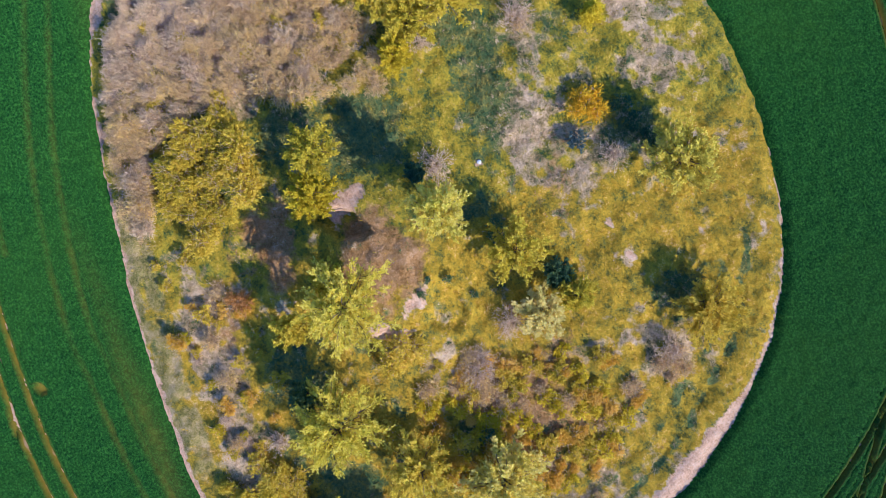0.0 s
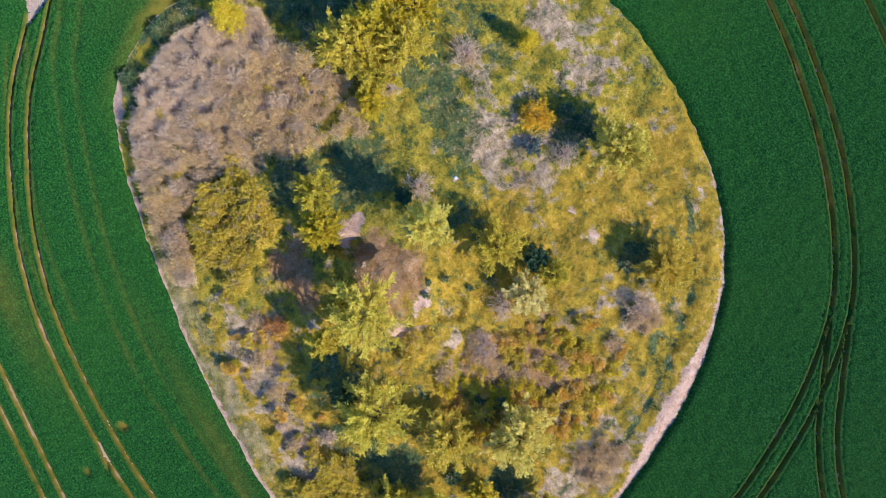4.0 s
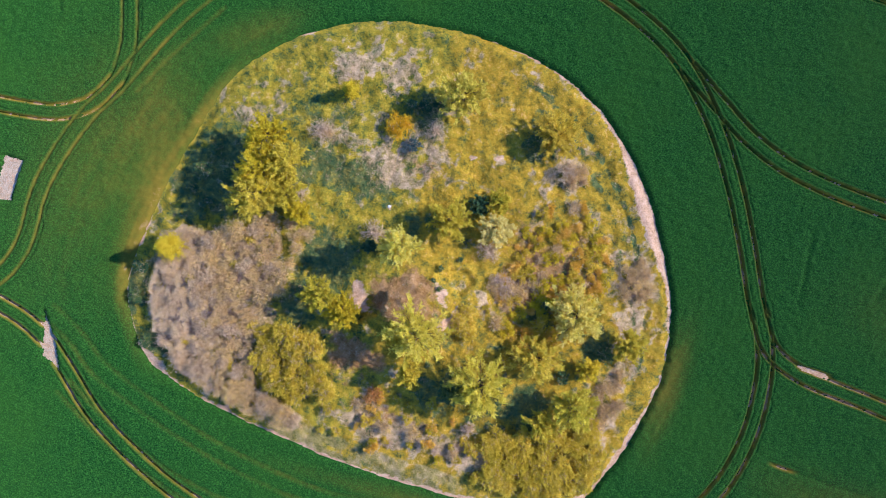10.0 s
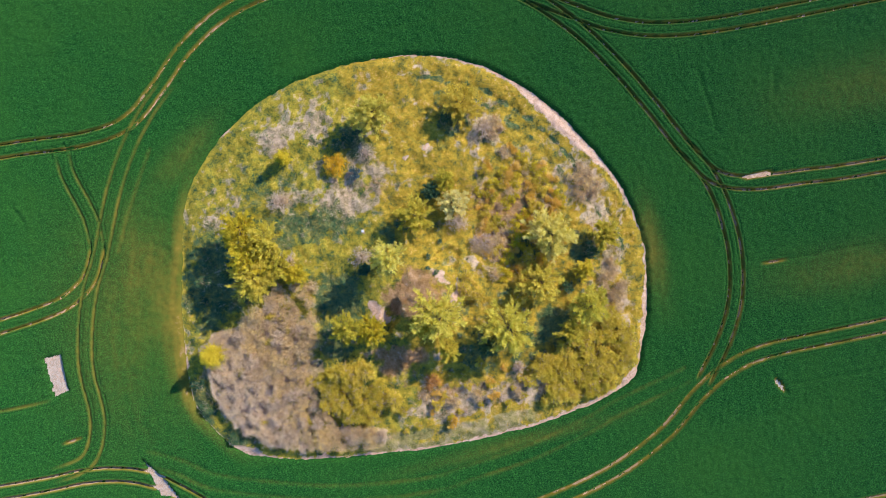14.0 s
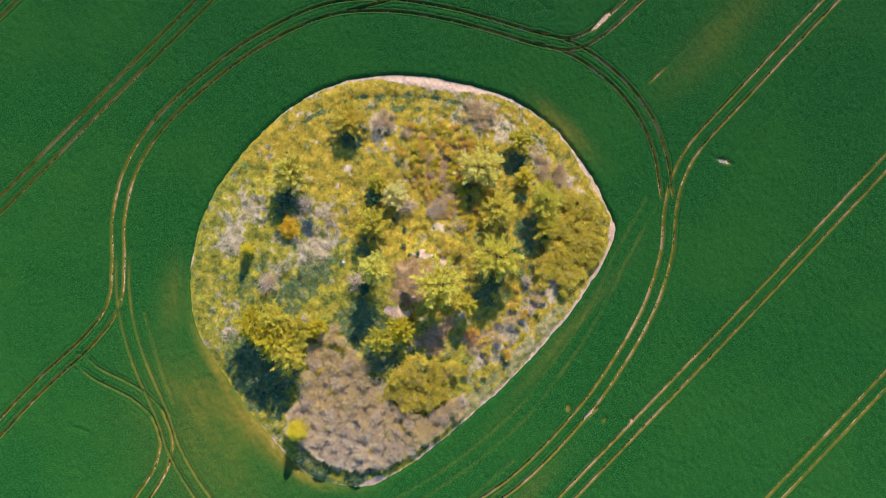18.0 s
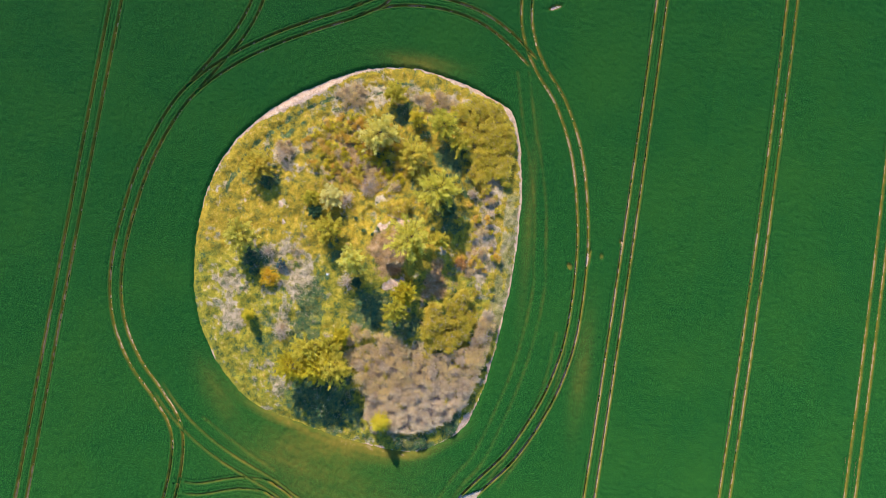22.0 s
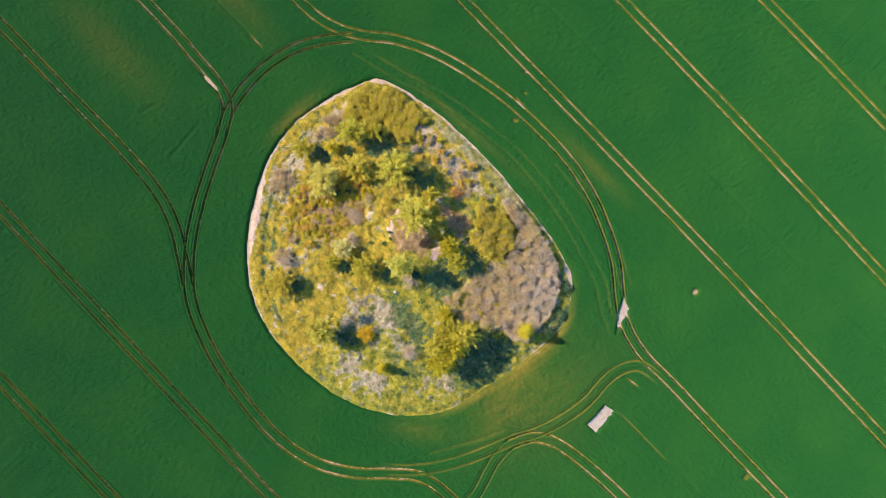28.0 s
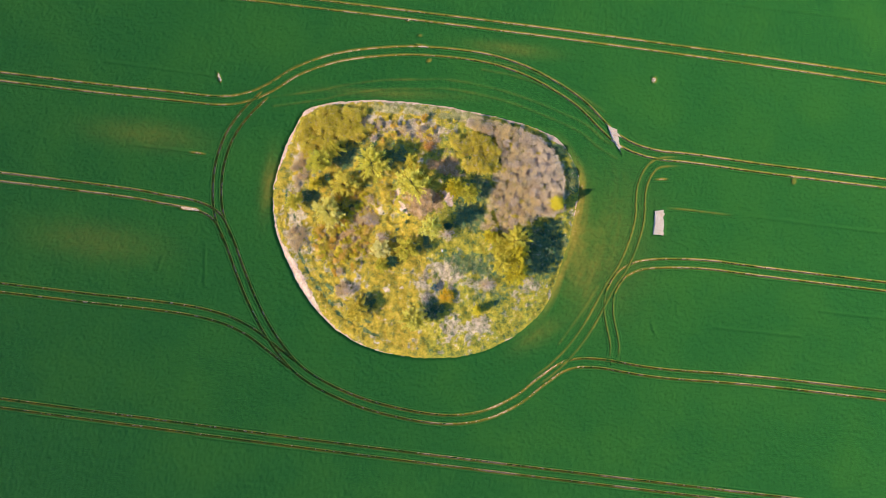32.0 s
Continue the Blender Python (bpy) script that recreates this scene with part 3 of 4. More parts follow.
vertex_colours(me, "weak", [np.clip(weak, 0, 1.3)] * 4)
tagged(new("wheat_crop", me), "dense young green wheat with sunken tractor wheel tracks", "crop", kind="stuff")


def on_grid(field, x, y):
    """A field of the crop grid read at other plan points."""
    i = np.clip(np.searchsorted(cxs, x) - 1, 0, len(cxs) - 2)
    j = np.clip(np.searchsorted(cys, y) - 1, 0, len(cys) - 2)
    u, w = (x - cxs[i]) / (cxs[i + 1] - cxs[i]), (y - cys[j]) / (cys[j + 1] - cys[j])
    return field[j, i] * (1 - u) * (1 - w) + field[j, i + 1] * u * (1 - w) + field[j + 1, i] * (1 - u) * w + field[j + 1, i + 1] * u * w


# Ruts: trodden beds with leaning crop on both sides, one strip a wheel.
SECTION = np.array([-0.68, -0.46, -0.26, -0.15, 0.15, 0.26, 0.46, 0.68])
RISE = np.array([0.36, 0.46, 0.47, 0.02, 0.02, 0.47, 0.46, 0.36])
TROD = np.array([0.0, 0.0, 0.45, 1.4, 1.4, 0.4, 0.0, 0.0])
rr = np.random.RandomState(36)
DT = np.minimum(DF, DS)
LINES = [(c, 1.0) for c in FULL] + [(c, 0.36) for c in WORN]
LINES = [(np.stack([np.interp(np.arange(0, len(c) - 1, 0.2), np.arange(len(c)), c[:, k]) for k in (0, 1)], -1), deep) for c, deep in LINES]
for lane_no, (c, deep) in enumerate(LINES):
    n = max(2, int(np.hypot(*np.diff(c, axis=0).T).sum() / 0.4))
    c = c[np.linspace(0, len(c) - 1, min(n, len(c) * 2)).astype(int)]
    c = c[np.concatenate([[True], np.hypot(*np.diff(c, axis=0).T) > 0.01])]
    run = np.concatenate([[0], np.cumsum(np.hypot(*np.diff(c, axis=0).T))])
    fade = 2.0 if deep == 1.0 else 5.0
    taper = smooth(0, fade, run) * smooth(0, fade, run[-1] - run)
    ends = [c[0] + (c[0] - c[1]) / np.hypot(*(c[0] - c[1])) * 0.8, c[-1] + (c[-1] - c[-2]) / np.hypot(*(c[-1] - c[-2])) * 0.8]
    c = np.concatenate([ends[:1], c, ends[1:]])
    taper = np.concatenate([[0], taper, [0]])[:, None]
    t = np.gradient(c, axis=0)
    t /= np.hypot(t[:, 0], t[:, 1])[:, None]
    nrm = np.stack([-t[:, 1], t[:, 0]], -1)
    off = SECTION[None] + rr.normal(size=(len(c), 8)) * 0.016
    p = c[:, None] + nrm[:, None] * off[..., None]
    x, y = p[..., 0], p[..., 1]
    other = on_grid(DT, x, y) < np.abs(off) - 0.2
    z = 0.43 - (0.43 - RISE[None]) * deep * taper + rr.normal(size=off.shape) * 0.03
    # Where the lane runs out onto another, it sinks into that one's bed.
    e = taper[:, 0] < 1
    rest = np.concatenate([q for k, (q, _) in enumerate(LINES) if k != lane_no])
    pe = p[e].reshape(-1, 2)
    rest = rest[(rest[:, 0] > pe[:, 0].min() - 1) & (rest[:, 0] < pe[:, 0].max() + 1) & (rest[:, 1] > pe[:, 1].min() - 1) & (rest[:, 1] < pe[:, 1].max() + 1)] if len(pe) else rest[:0]
    if len(rest):
        gap = np.sqrt(((pe[:, None] - rest[None]) ** 2).sum(-1)).min(1).reshape(-1, 8)
        z[e] = np.minimum(z[e], np.interp(gap, [0.10, 0.30], [0.02, 0.5]))
    whole = on_grid(stand, x, y)
    z = np.where(other, 0.0, z) * whole - 0.12 * (whole < 0.6)
    # Low-left beds get less tan, so the shade in them is painted darker.
    ll = smooth(-15, -28, y) * smooth(10, -10, x)
    bare_rut = smooth(-0.3, 0.4, fbm(x, y, 7.0, 34, 4))
    w = TROD[None] * taper * (deep if deep < 1 else 1.0) * (0.6 + 0.5 * bare_rut + 0.5 * fbm(x, y, 1.0, 38, 3)) * (1 - 0.45 * ll * (TROD[None] > 1)) + on_grid(weak, x, y) * 0.8
    k = (np.arange(len(c) - 1)[:, None] * 8 + np.arange(7)[None]).ravel()
    me = mesh_from("wheel_track", np.stack([x, y, z], -1).reshape(-1, 3), np.stack([k, k + 8, k + 9, k + 1], -1), MAT_CROP)
    vertex_colours(me, "weak", [np.clip(w, 0, 1.4)] * 4)
    tagged(new("wheel_track", me), "sunken tan tractor wheel rut through the wheat" if deep == 1.0 else "shallow older wheel mark pressed into the wheat", "wheel track", kind="structure")


# ---------------------------------------------------------------- plants
def part(name, me, parent, label=""):
    ob = new(name, me)
    ob.parent = parent
    if label:
        ob["label"] = label
    return ob


def tubes(paths, sides=5):
    """Tapered tubes along poly-lines: each path is a list of (point, radius)."""
    vs, fs, base = [], [], 0
    for path in paths:
        n = len(path)
        for i, (p, r) in enumerate(path):
            p = Vector(p)
            t = (Vector(path[min(i + 1, n - 1)][0]) - Vector(path[max(i - 1, 0)][0])).normalized()
            u = t.orthogonal().normalized()
            w = t.cross(u)
            for k in range(sides):
                a = 2 * math.pi * k / sides
                vs.append(p + u * (r * math.cos(a)) + w * (r * math.sin(a)))
        for i in range(n - 1):
            for k in range(sides):
                a, b_ = base + i * sides + k, base + i * sides + (k + 1) % sides
                fs.append((a, b_, b_ + sides, a + sides))
        base += n * sides
    return np.array([tuple(x) for x in vs]), np.array(fs)


def leaf_cloud(rng, lobes, sprigs, leaves, size, length=0.55, low=-0.25, droop=0.0, slim=0.42):
    """Leaves set along sprigs that grow outwards from the lobes of a crown."""
    c = np.array([l[:3] for l in lobes])
    r = np.array([l[3] for l in lobes])
    k = rng.choice(len(lobes), sprigs, p=r**2 / (r**2).sum())
    d = rng.normal(size=(sprigs * 3, 3))
    d /= np.linalg.norm(d, axis=1)[:, None]
    d = d[d[:, 2] > low][:sprigs]
    k = k[: len(d)]
    sq = np.array([1.0, 1.0, 0.85])
    reach = rng.uniform(0.7, 1.15, len(d)) + rng.uniform(0.1, 0.5, len(d)) * (rng.rand(len(d)) < 0.16)
    tip = c[k] + d * sq * (r[k] * reach)[:, None]
    root = c[k] + d * sq * (r[k] * (reach - length))[:, None]
    t = rng.rand(len(d), leaves, 1) ** 0.8
    p = root[:, None] * (1 - t) + tip[:, None] * t + rng.normal(size=(len(d), leaves, 3)) * size * 0.55
    p[..., 2] -= droop * t[..., 0] ** 2
    p = p.reshape(-1, 3)
    dd = np.repeat(d, leaves, 0)
    u = dd + rng.normal(size=p.shape) * 0.45
    u /= np.linalg.norm(u, axis=1)[:, None]
    face = dd * 0.5 + np.array([0, 0, 0.9]) + rng.normal(size=p.shape) * 0.4
    w = np.cross(face, u)
    w /= np.linalg.norm(w, axis=1)[:, None] + 1e-6
    s = size * rng.uniform(0.6, 1.3, len(p))[:, None]
    v = np.stack([p - u * s, p + w * s * slim, p + u * s, p - w * s * slim], 1).reshape(-1, 3)
    return v, np.arange(len(v)).reshape(-1, 4)


def sprays(rng, twigs, leaves, size, slim=0.4, spread=0.5):
    """Leaves packed along twigs; each twig is a root and a tip."""
    root, tip = twigs[:, :3], twigs[:, 3:]
    n = len(root)
    t = rng.rand(n, leaves, 1) ** 0.75
    p = (root[:, None] * (1 - t) + tip[:, None] * t + rng.normal(size=(n, leaves, 3)) * size * spread).reshape(-1, 3)
    d = np.repeat((tip - root) / np.linalg.norm(tip - root, axis=1)[:, None], leaves, 0)
    u = d + rng.normal(size=p.shape) * 0.45
    u /= np.linalg.norm(u, axis=1)[:, None]
    w = np.cross(np.array([0, 0, 1.0]) + rng.normal(size=p.shape) * 0.45, u)
    w /= np.linalg.norm(w, axis=1)[:, None] + 1e-6
    s = size * rng.uniform(0.6, 1.3, len(p))[:, None]
    v = np.stack([p - u * s, p + w * s * slim, p + u * s, p - w * s * slim], 1).reshape(-1, 3)
    return v, np.arange(len(v)).reshape(-1, 4)


def bough_crown(rng, h, r, base, boughs, twigs):
    """Boughs that fan out and up from the trunk, each with side twigs; the crown is uneven on purpose."""
    limbs, out = [], []
    swell = rng.uniform(0.72, 1.15, 7)
    for i in range(boughs):
        a = 2.4 * i + rng.uniform(-0.4, 0.4)
        e = math.asin(min(0.98, 0.08 + 0.92 * (i + 0.5) / boughs))
        k = (a / (2 * math.pi) * 7) % 7
        rr = r * (swell[int(k)] * (1 - k % 1) + swell[(int(k) + 1) % 7] * (k % 1)) * rng.uniform(0.72, 1.24)
        tip = np.array([rr * math.cos(e) * math.cos(a), rr * math.cos(e) * math.sin(a), base + (h - base) * (0.22 + 0.78 * math.sin(e))])
        foot = np.array([0, 0, base + (tip[2] - base) * rng.uniform(0.25, 0.5)])
        bend = (foot + tip) * 0.5 + np.array([0, 0, 0.08 * (h - base)]) + rng.normal(size=3) * 0.08 * r
        limbs.append([(Vector(foot), 0.02 + 0.012 * r), (Vector(bend), 0.02 + 0.005 * r), (Vector(tip), 0.012)])
        ahead = (tip - bend) / np.linalg.norm(tip - bend)
        for _ in range(twigs):
            t = rng.uniform(0.2, 1.0) ** 0.8
            p = foot * (1 - t) ** 2 + 2 * bend * t * (1 - t) + tip * t * t
            side = rng.normal(size=3)
            side[2] = abs(side[2]) * 0.6
            d = ahead * rng.uniform(0.5, 1.2) + side * 0.55
            d /= np.linalg.norm(d)
            out.append(np.concatenate([p, p + d * (0.22 + 0.17 * r) * rng.uniform(0.6, 1.35) * (1.1 - 0.4 * t)]))
    return limbs, np.array(out)


def tree(x, y, r, h, leaf, label, seed, size=0.1, clear=0.2, kind="tree"):
    rng = np.random.RandomState(seed)
    ob = new(kind)
    ob.empty_display_size = 0.3
    ob.location = (x, y, ground_height(x, y))
    ob.rotation_euler = (0, 0, rng.uniform(0, 6.28))
    base = h * clear
    thick = 0.05 + h * 0.016
    limbs, tw = bough_crown(rng, h, r, base, int(20 + 9 * r), int(18 + 5 * r))
    v, q = tubes([[((0, 0, -0.3), thick), ((0.03, 0.02, base), thick * 0.8), ((0, 0, base + (h - base) * 0.6), thick * 0.3)]])
    part("trunk", mesh_from("trunk", v, q, MAT_BARK, True), ob)
    v, q = tubes(limbs, 4)
    tagged(part("branchwork", mesh_from("branchwork", v, q, MAT_BARK, True), ob), kind="stuff")
    v, q = sprays(rng, tw, 21 if leaf in ("straw", "bloom", "cream") else 16, size * 0.9)
    part("crown", mesh_from("crown", v, q, LEAF[leaf]), ob)
    return tagged(ob, label, kind)


def shrub(rng, r, h, leaf, stems=26, sprigs=180, leaves=11, size=0.086, twig=None, kind="shrub", buds=110, bud="bud"):
    """A many-stemmed shrub; with no leaf colour it is bare."""
    ob = new(kind)
    ob.empty_display_size = 0.3
    paths = []
    for _ in range(stems):
        a, lean = rng.uniform(0, 6.28), rng.uniform(0.1, 1.0)
        top = Vector((math.cos(a) * r * lean, math.sin(a) * r * lean, h * rng.uniform(0.65, 1.0) * (1 - 0.3 * lean)))
        foot = Vector((math.cos(a) * 0.25 * lean, math.sin(a) * 0.25 * lean, -0.2))
        mid_ = foot.lerp(top, 0.5) + Vector((0, 0, h * 0.12))
        paths.append([(foot, 0.035), (mid_, 0.022), (top, 0.008)])
        for _ in range(5 if leaf is None else 2):
            f = rng.uniform(0.35, 0.95)
            p = mid_.lerp(top, f)
            d = Vector((rng.normal(), rng.normal(), abs(rng.normal()) + 0.3)).normalized() * rng.uniform(0.3, 0.7)
            paths.append([(p, 0.014), (p + d, 0.005)])
    v, q = tubes(paths, 3)
    tagged(part("branchwork", mesh_from("branchwork", v, q, twig or MAT_TWIG), ob), kind="stuff")
    if leaf is None:
        v, q = leaf_cloud(rng, [(0, 0, h * 0.45, min(r, h) * 0.75), (r * 0.4, 0, h * 0.4, r * 0.6), (-r * 0.4, r * 0.3, h * 0.45, r * 0.6), (0, -r * 0.45, h * 0.4, r * 0.55)], buds, 6, 0.12, slim=0.16)
        tagged(part("bud_spray", mesh_from("bud_spray", v, q, LEAF[bud]), ob), kind="stuff")
    if leaf:
        lb = [(0, 0, h * 0.5, min(r, h) * 0.62)]
        for i in range(5):
            a = rng.uniform(0, 6.28)
            lb.append((math.cos(a) * r * 0.55, math.sin(a) * r * 0.55, h * rng.uniform(0.35, 0.6), r * rng.uniform(0.35, 0.5)))
        v, q = leaf_cloud(rng, lb, sprigs, leaves, size)
        tagged(part("foliage", mesh_from("foliage", v, q, LEAF[leaf]), ob), kind="stuff")
    return ob


# Trees: x, y, crown radius, height, leaf, label
TREES = [
    (-17.6, -25.8, 3.1, 4.0, "olive", "rounded olive-green tree alone on the grassy slope"),
    (-4.7, -26.8, 3.1, 6.0, "straw", "pale yellow spring tree beside dry grass"),
    (-14.2, -12.0, 2.3, 3.0, "cream", "cream blossoming small tree on the mound"),
    (-13.4, -15.4, 1.7, 2.8, "spring", "small yellow-green tree beside a blossoming one"),
    (-8.4, -11.2, 2.7, 4.2, "spring", "yellow-green tree with spreading crown"),
    (-3.4, -6.2, 2.6, 8.2, "bloom", "tall pale yellow tree with sparse white blossom"),
    (-8.8, 3.4, 3.6, 5.4, "pale", "broad pale yellow tree on the knoll"),
    (-9.4, 8.6, 1.8, 4.2, "spring", "bright yellow-green tree beside a broad pale one"),
    (-6.2, 4.6, 1.5, 3.6, "spring", "slender yellow-green sapling beside a broad pale tree"),
    (1.0, 4.0, 2.1, 3.4, "gold", "golden-yellow small tree by a bare bank"),
    (4.4, 2.8, 2.2, 5.2, "spring", "yellow tree rising from a shaded hollow"),
    (-18.3, 7.2, 4.2, 6.4, "pale", "large light yellow-green tree with dense crown"),
    (-26.8, -5.0, 3.5, 4.8, "straw", "large pale cream-yellow blossoming tree"),
    (-24.2, 1.6, 3.1, 4.2, "spring", "yellow-green tree among other crowns"),
    (-30.4, 6.0, 3.0, 4.8, "pale", "light yellow tree with a dark shadow"),
    (-31.0, 1.0, 1.5, 2.6, "gold", "small round golden tree"),
    (-34.8, -3.6, 2.4, 3.6, "spring", "yellow-green tree near the field's edge"),
    (-27.4, 9.4, 2.0, 3.4, "spring", "yellow-green tree by the corner shrubs"),
]
# The big clump and young dark green crowns, two of them put in for shade.
CLUMP = [
    (16.9, -14.0, 2.9, 6.6, "gold", "golden crown of a tree in the big clump"),
    (13.2, -11.4, 3.0, 6.4, "spring", "yellow tree in the middle of the big clump"),
    (16.4, -9.6, 2.9, 6.9, "gold", "tallest yellow tree of the big clump"),
    (16.2, -6.4, 3.4, 6.7, "spring", "large yellow-green tree of the big clump"),
    (12.6, -8.0, 2.4, 4.6, "spring", "smaller yellow tree behind the clump"),
    (10.6, -6.2, 1.6, 3.2, "gold", "low golden tree beside the bare thicket"),
    # Leafy dark crown added for a leafless plant and the shadow around it.
    (0.4, -5.0, 0.9, 1.7, "green", "small dark green crown put in for a shaded leafless plant by a taller tree"),
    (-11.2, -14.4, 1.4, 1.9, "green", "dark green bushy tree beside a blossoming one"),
    # Dark crown added as the shaded side of the large light tree.
    (-15.2, 9.2, 1.9, 4.2, "green", "dark green crown standing in for the shaded side of a large light tree"),
]
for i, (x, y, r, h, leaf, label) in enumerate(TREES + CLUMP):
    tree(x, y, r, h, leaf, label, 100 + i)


def narrow_tree(x, y, h, r, leaf, label, seed):
    """A slim, pointed tree."""
    rng = np.random.RandomState(seed)
    ob = new("tree")
    ob.location = (x, y, ground_height(x, y))
    out = []
    for k in range(int(240 * r)):
        z, a = h * rng.uniform(0.12, 0.96), rng.uniform(0, 6.28)
        reach = (r * (1.05 - z / h) + 0.12) * rng.uniform(0.7, 1.2)
        d = np.array([math.cos(a), math.sin(a), rng.uniform(0.1, 0.6)])
        for f in (0.15, 0.5):
            out.append(np.concatenate([np.array([0, 0, z]) + d * reach * f, np.array([0, 0, z]) + d * reach * (f + 0.5) + rng.normal(size=3) * 0.12]))
    v, q = tubes([[((0, 0, -0.3), 0.12), ((0, 0, h * 0.95), 0.02)]])
    part("trunk", mesh_from("trunk", v, q, MAT_BARK), ob)
    v, q = sprays(rng, np.array(out), 12, 0.1)
    part("crown", mesh_from("crown", v, q, LEAF[leaf]), ob)
    tagged(ob, label, "tree")


narrow_tree(24.6, 3.2, 6.0, 2.1, "gold", "slim golden tree at the edge of the bare thicket", 301)
narrow_tree(9.3, -23.2, 3.5, 1.2, "gold", "slim golden young tree among dry grass", 302)


def in_poly(x, y, poly):
    c = False
    for (ax, ay), (bx, by) in zip(poly, poly[1:] + poly[:1]):
        if (ay > y) != (by > y) and x < (bx - ax) * (y - ay) / (by - ay) + ax:
            c = not c
    return c


def scatter(poly, gap, seed, jitter=0.35):
    """Plan points about gap apart inside a plan polygon."""
    rng = np.random.RandomState(seed)
    p = np.array(poly)
    out = []
    row = 0
    yy = p[:, 1].min()
    while yy < p[:, 1].max():
        xx = p[:, 0].min() + (row % 2) * gap * 0.5
        while xx < p[:, 0].max():
            q = (xx + rng.uniform(-jitter, jitter) * gap, yy + rng.uniform(-jitter, jitter) * gap)
            if in_poly(*q, poly):
                out.append(q)
            xx += gap
        yy += gap * 0.87
        row += 1
    return out


def plant(models, places, label, category, group, seed, lo=0.8, hi=1.2):
    """Copies of the models at the places; the models themselves take the first ones."""
    rng = np.random.RandomState(seed)
    for i, (x, y) in enumerate(places):
        k = i % len(models)
        m = Matrix.LocRotScale((x, y, ground_height(x, y)), Euler((0, 0, rng.uniform(0, 6.28))), Vector((1, 1, rng.uniform(0.9, 1.1))) * rng.uniform(lo, hi))
        if i < len(models):
            ob = models[k]
            ob.matrix_basis = m
        else:
            ob = copy_thing(models[k], m)
            ob.scale = m.to_scale()
        tagged(ob, label, category, group)


rng = np.random.RandomState(7)
THICKET = pts("12.4,-3.6 10.4,0.6 11.2,8.3 10.8,13 8.6,17.6 3,18.4 1.2,20.2 4,21.4 12.2,20.3 18.4,18.4 23.6,14.4 26,9.2 26,2.6 24.4,0.2 19.8,0 16,-2.4")
thick = scatter(THICKET, 2.3, 141, 0.62)
grey = [p for p in thick if p[0] + 0.35 * p[1] > 20 or (p[0] * 7 + p[1] * 3) % 3 < 1.3]
tan = [p for p in thick if p not in grey]
tan += [(11.2, -4.6), (10.2, -3.2), (9.4, -1.6), (9.8, 0.4), (13.6, -4.2), (14.8, -3.4), (17.4, -1.4), (9.9, 2.2), (10.3, 4.2), (8.8, -3.8), (10.0, 17.2), (6.4, 18.4), (4.4, 19.2)]
plant([shrub(rng, rng.uniform(1.05, 1.35), rng.uniform(1.6, 2.1), None, 36, buds=200) for _ in range(4)], grey, "leafless grey-brown shrub in a dense thicket", "shrub", "leafless thicket", 51, 0.7, 1.2)
plant([shrub(rng, rng.uniform(1.15, 1.45), rng.uniform(1.5, 2.1), None, 34, buds=200, bud="bud_tan") for _ in range(2)], tan, "tan budding shrub in a dense leafless thicket", "shrub", "leafless thicket", 50, 0.7, 1.2)
plant([shrub(rng, 0.9, 1.9, "olive", 16, 90)], [(14.4, 6.2), (17.6, 11.2), (12.6, 15.4), (21.4, 6.4), (13.0, 1.4), (11.0, 5.6), (16.2, 3.0), (19.4, 14.2), (11.6, 9.6), (14.8, 16.6), (15.4, -0.6)], "yellow-green sprouting shrub in the leafless thicket", "shrub", "", 49, 0.7, 1.0)
OLIVE = pts("9.6,8.6 3,9 -1.2,14.4 1.9,17.4 8,16.6 11,12.2")
plant([shrub(rng, 1.5, 2.2, "olive", 22, 260) for _ in range(3)], scatter(OLIVE, 1.8, 42), "olive-yellow budding shrub in a close stand", "shrub", "olive shrub stand", 52)
EDGE = pts("-33.8,7.4 -37,11 -36,15.2 -32,19 -26.3,20.4 -22.2,19 -20,15 -25,12")
plant([shrub(rng, 1.25, 1.2, "sallow", 18, 240) for _ in range(3)], scatter(EDGE, 1.65, 43), "low golden-olive shrub at the corner by the field", "shrub", "corner shrubs", 53)
plant([shrub(rng, 2.0, 2.1, "orange", 20, 420)], [(2.0, -20.8)], "bright orange-yellow flowering shrub", "shrub", "", 54, 1, 1)
plant([shrub(rng, 1.9, 1.6, None, 60, twig=MAT_TWIG_PALE, buds=160)], [(-2.8, -21.8), (-16.6, -6.0), (11.5, -8.7), (0.7, -6.9), (11.4, -17.0), (-20.4, -22.2), (-17.7, -5.4), (-14.2, -9.4)], "pale leafless shrub beside dry grass", "shrub", "pale bare shrubs", 55, 0.7, 1.05)
plant([shrub(rng, 1.0, 1.0, "bluegrey", 20, 140)], [(-0.8, -19.2)], "small blue-grey shrub beside an orange one", "shrub", "", 56)
WEEDS = pts("-16,-8 -18,-16 -24,-19 -29,-15 -31,-8 -28,-1 -21,1 -16,-2")
weeds = scatter(WEEDS, 1.7, 44, 0.5)
plant([shrub(rng, 1.2, 0.5, "rust", 14, 200)], weeds[0::4] + weeds[6::8], "low rust-brown weedy shrub", "shrub", "low weedy shrubs", 57, 0.6, 1.2)
plant([shrub(rng, 1.2, 0.5, "gold", 14, 200)], weeds[1::4], "low golden weedy shrub", "shrub", "low weedy shrubs", 58, 0.6, 1.2)
plant([shrub(rng, 1.0, 0.6, None, 30, buds=120, bud="bud_tan")], weeds[2::8], "low bare tan weedy shrub", "shrub", "low weedy shrubs", 59, 0.6, 1.2)
plant([shrub(rng, 1.15, 0.65, "olive", 14, 180)], weeds[3::4], "low olive weedy shrub", "shrub", "low weedy shrubs", 60, 0.6, 1.2)
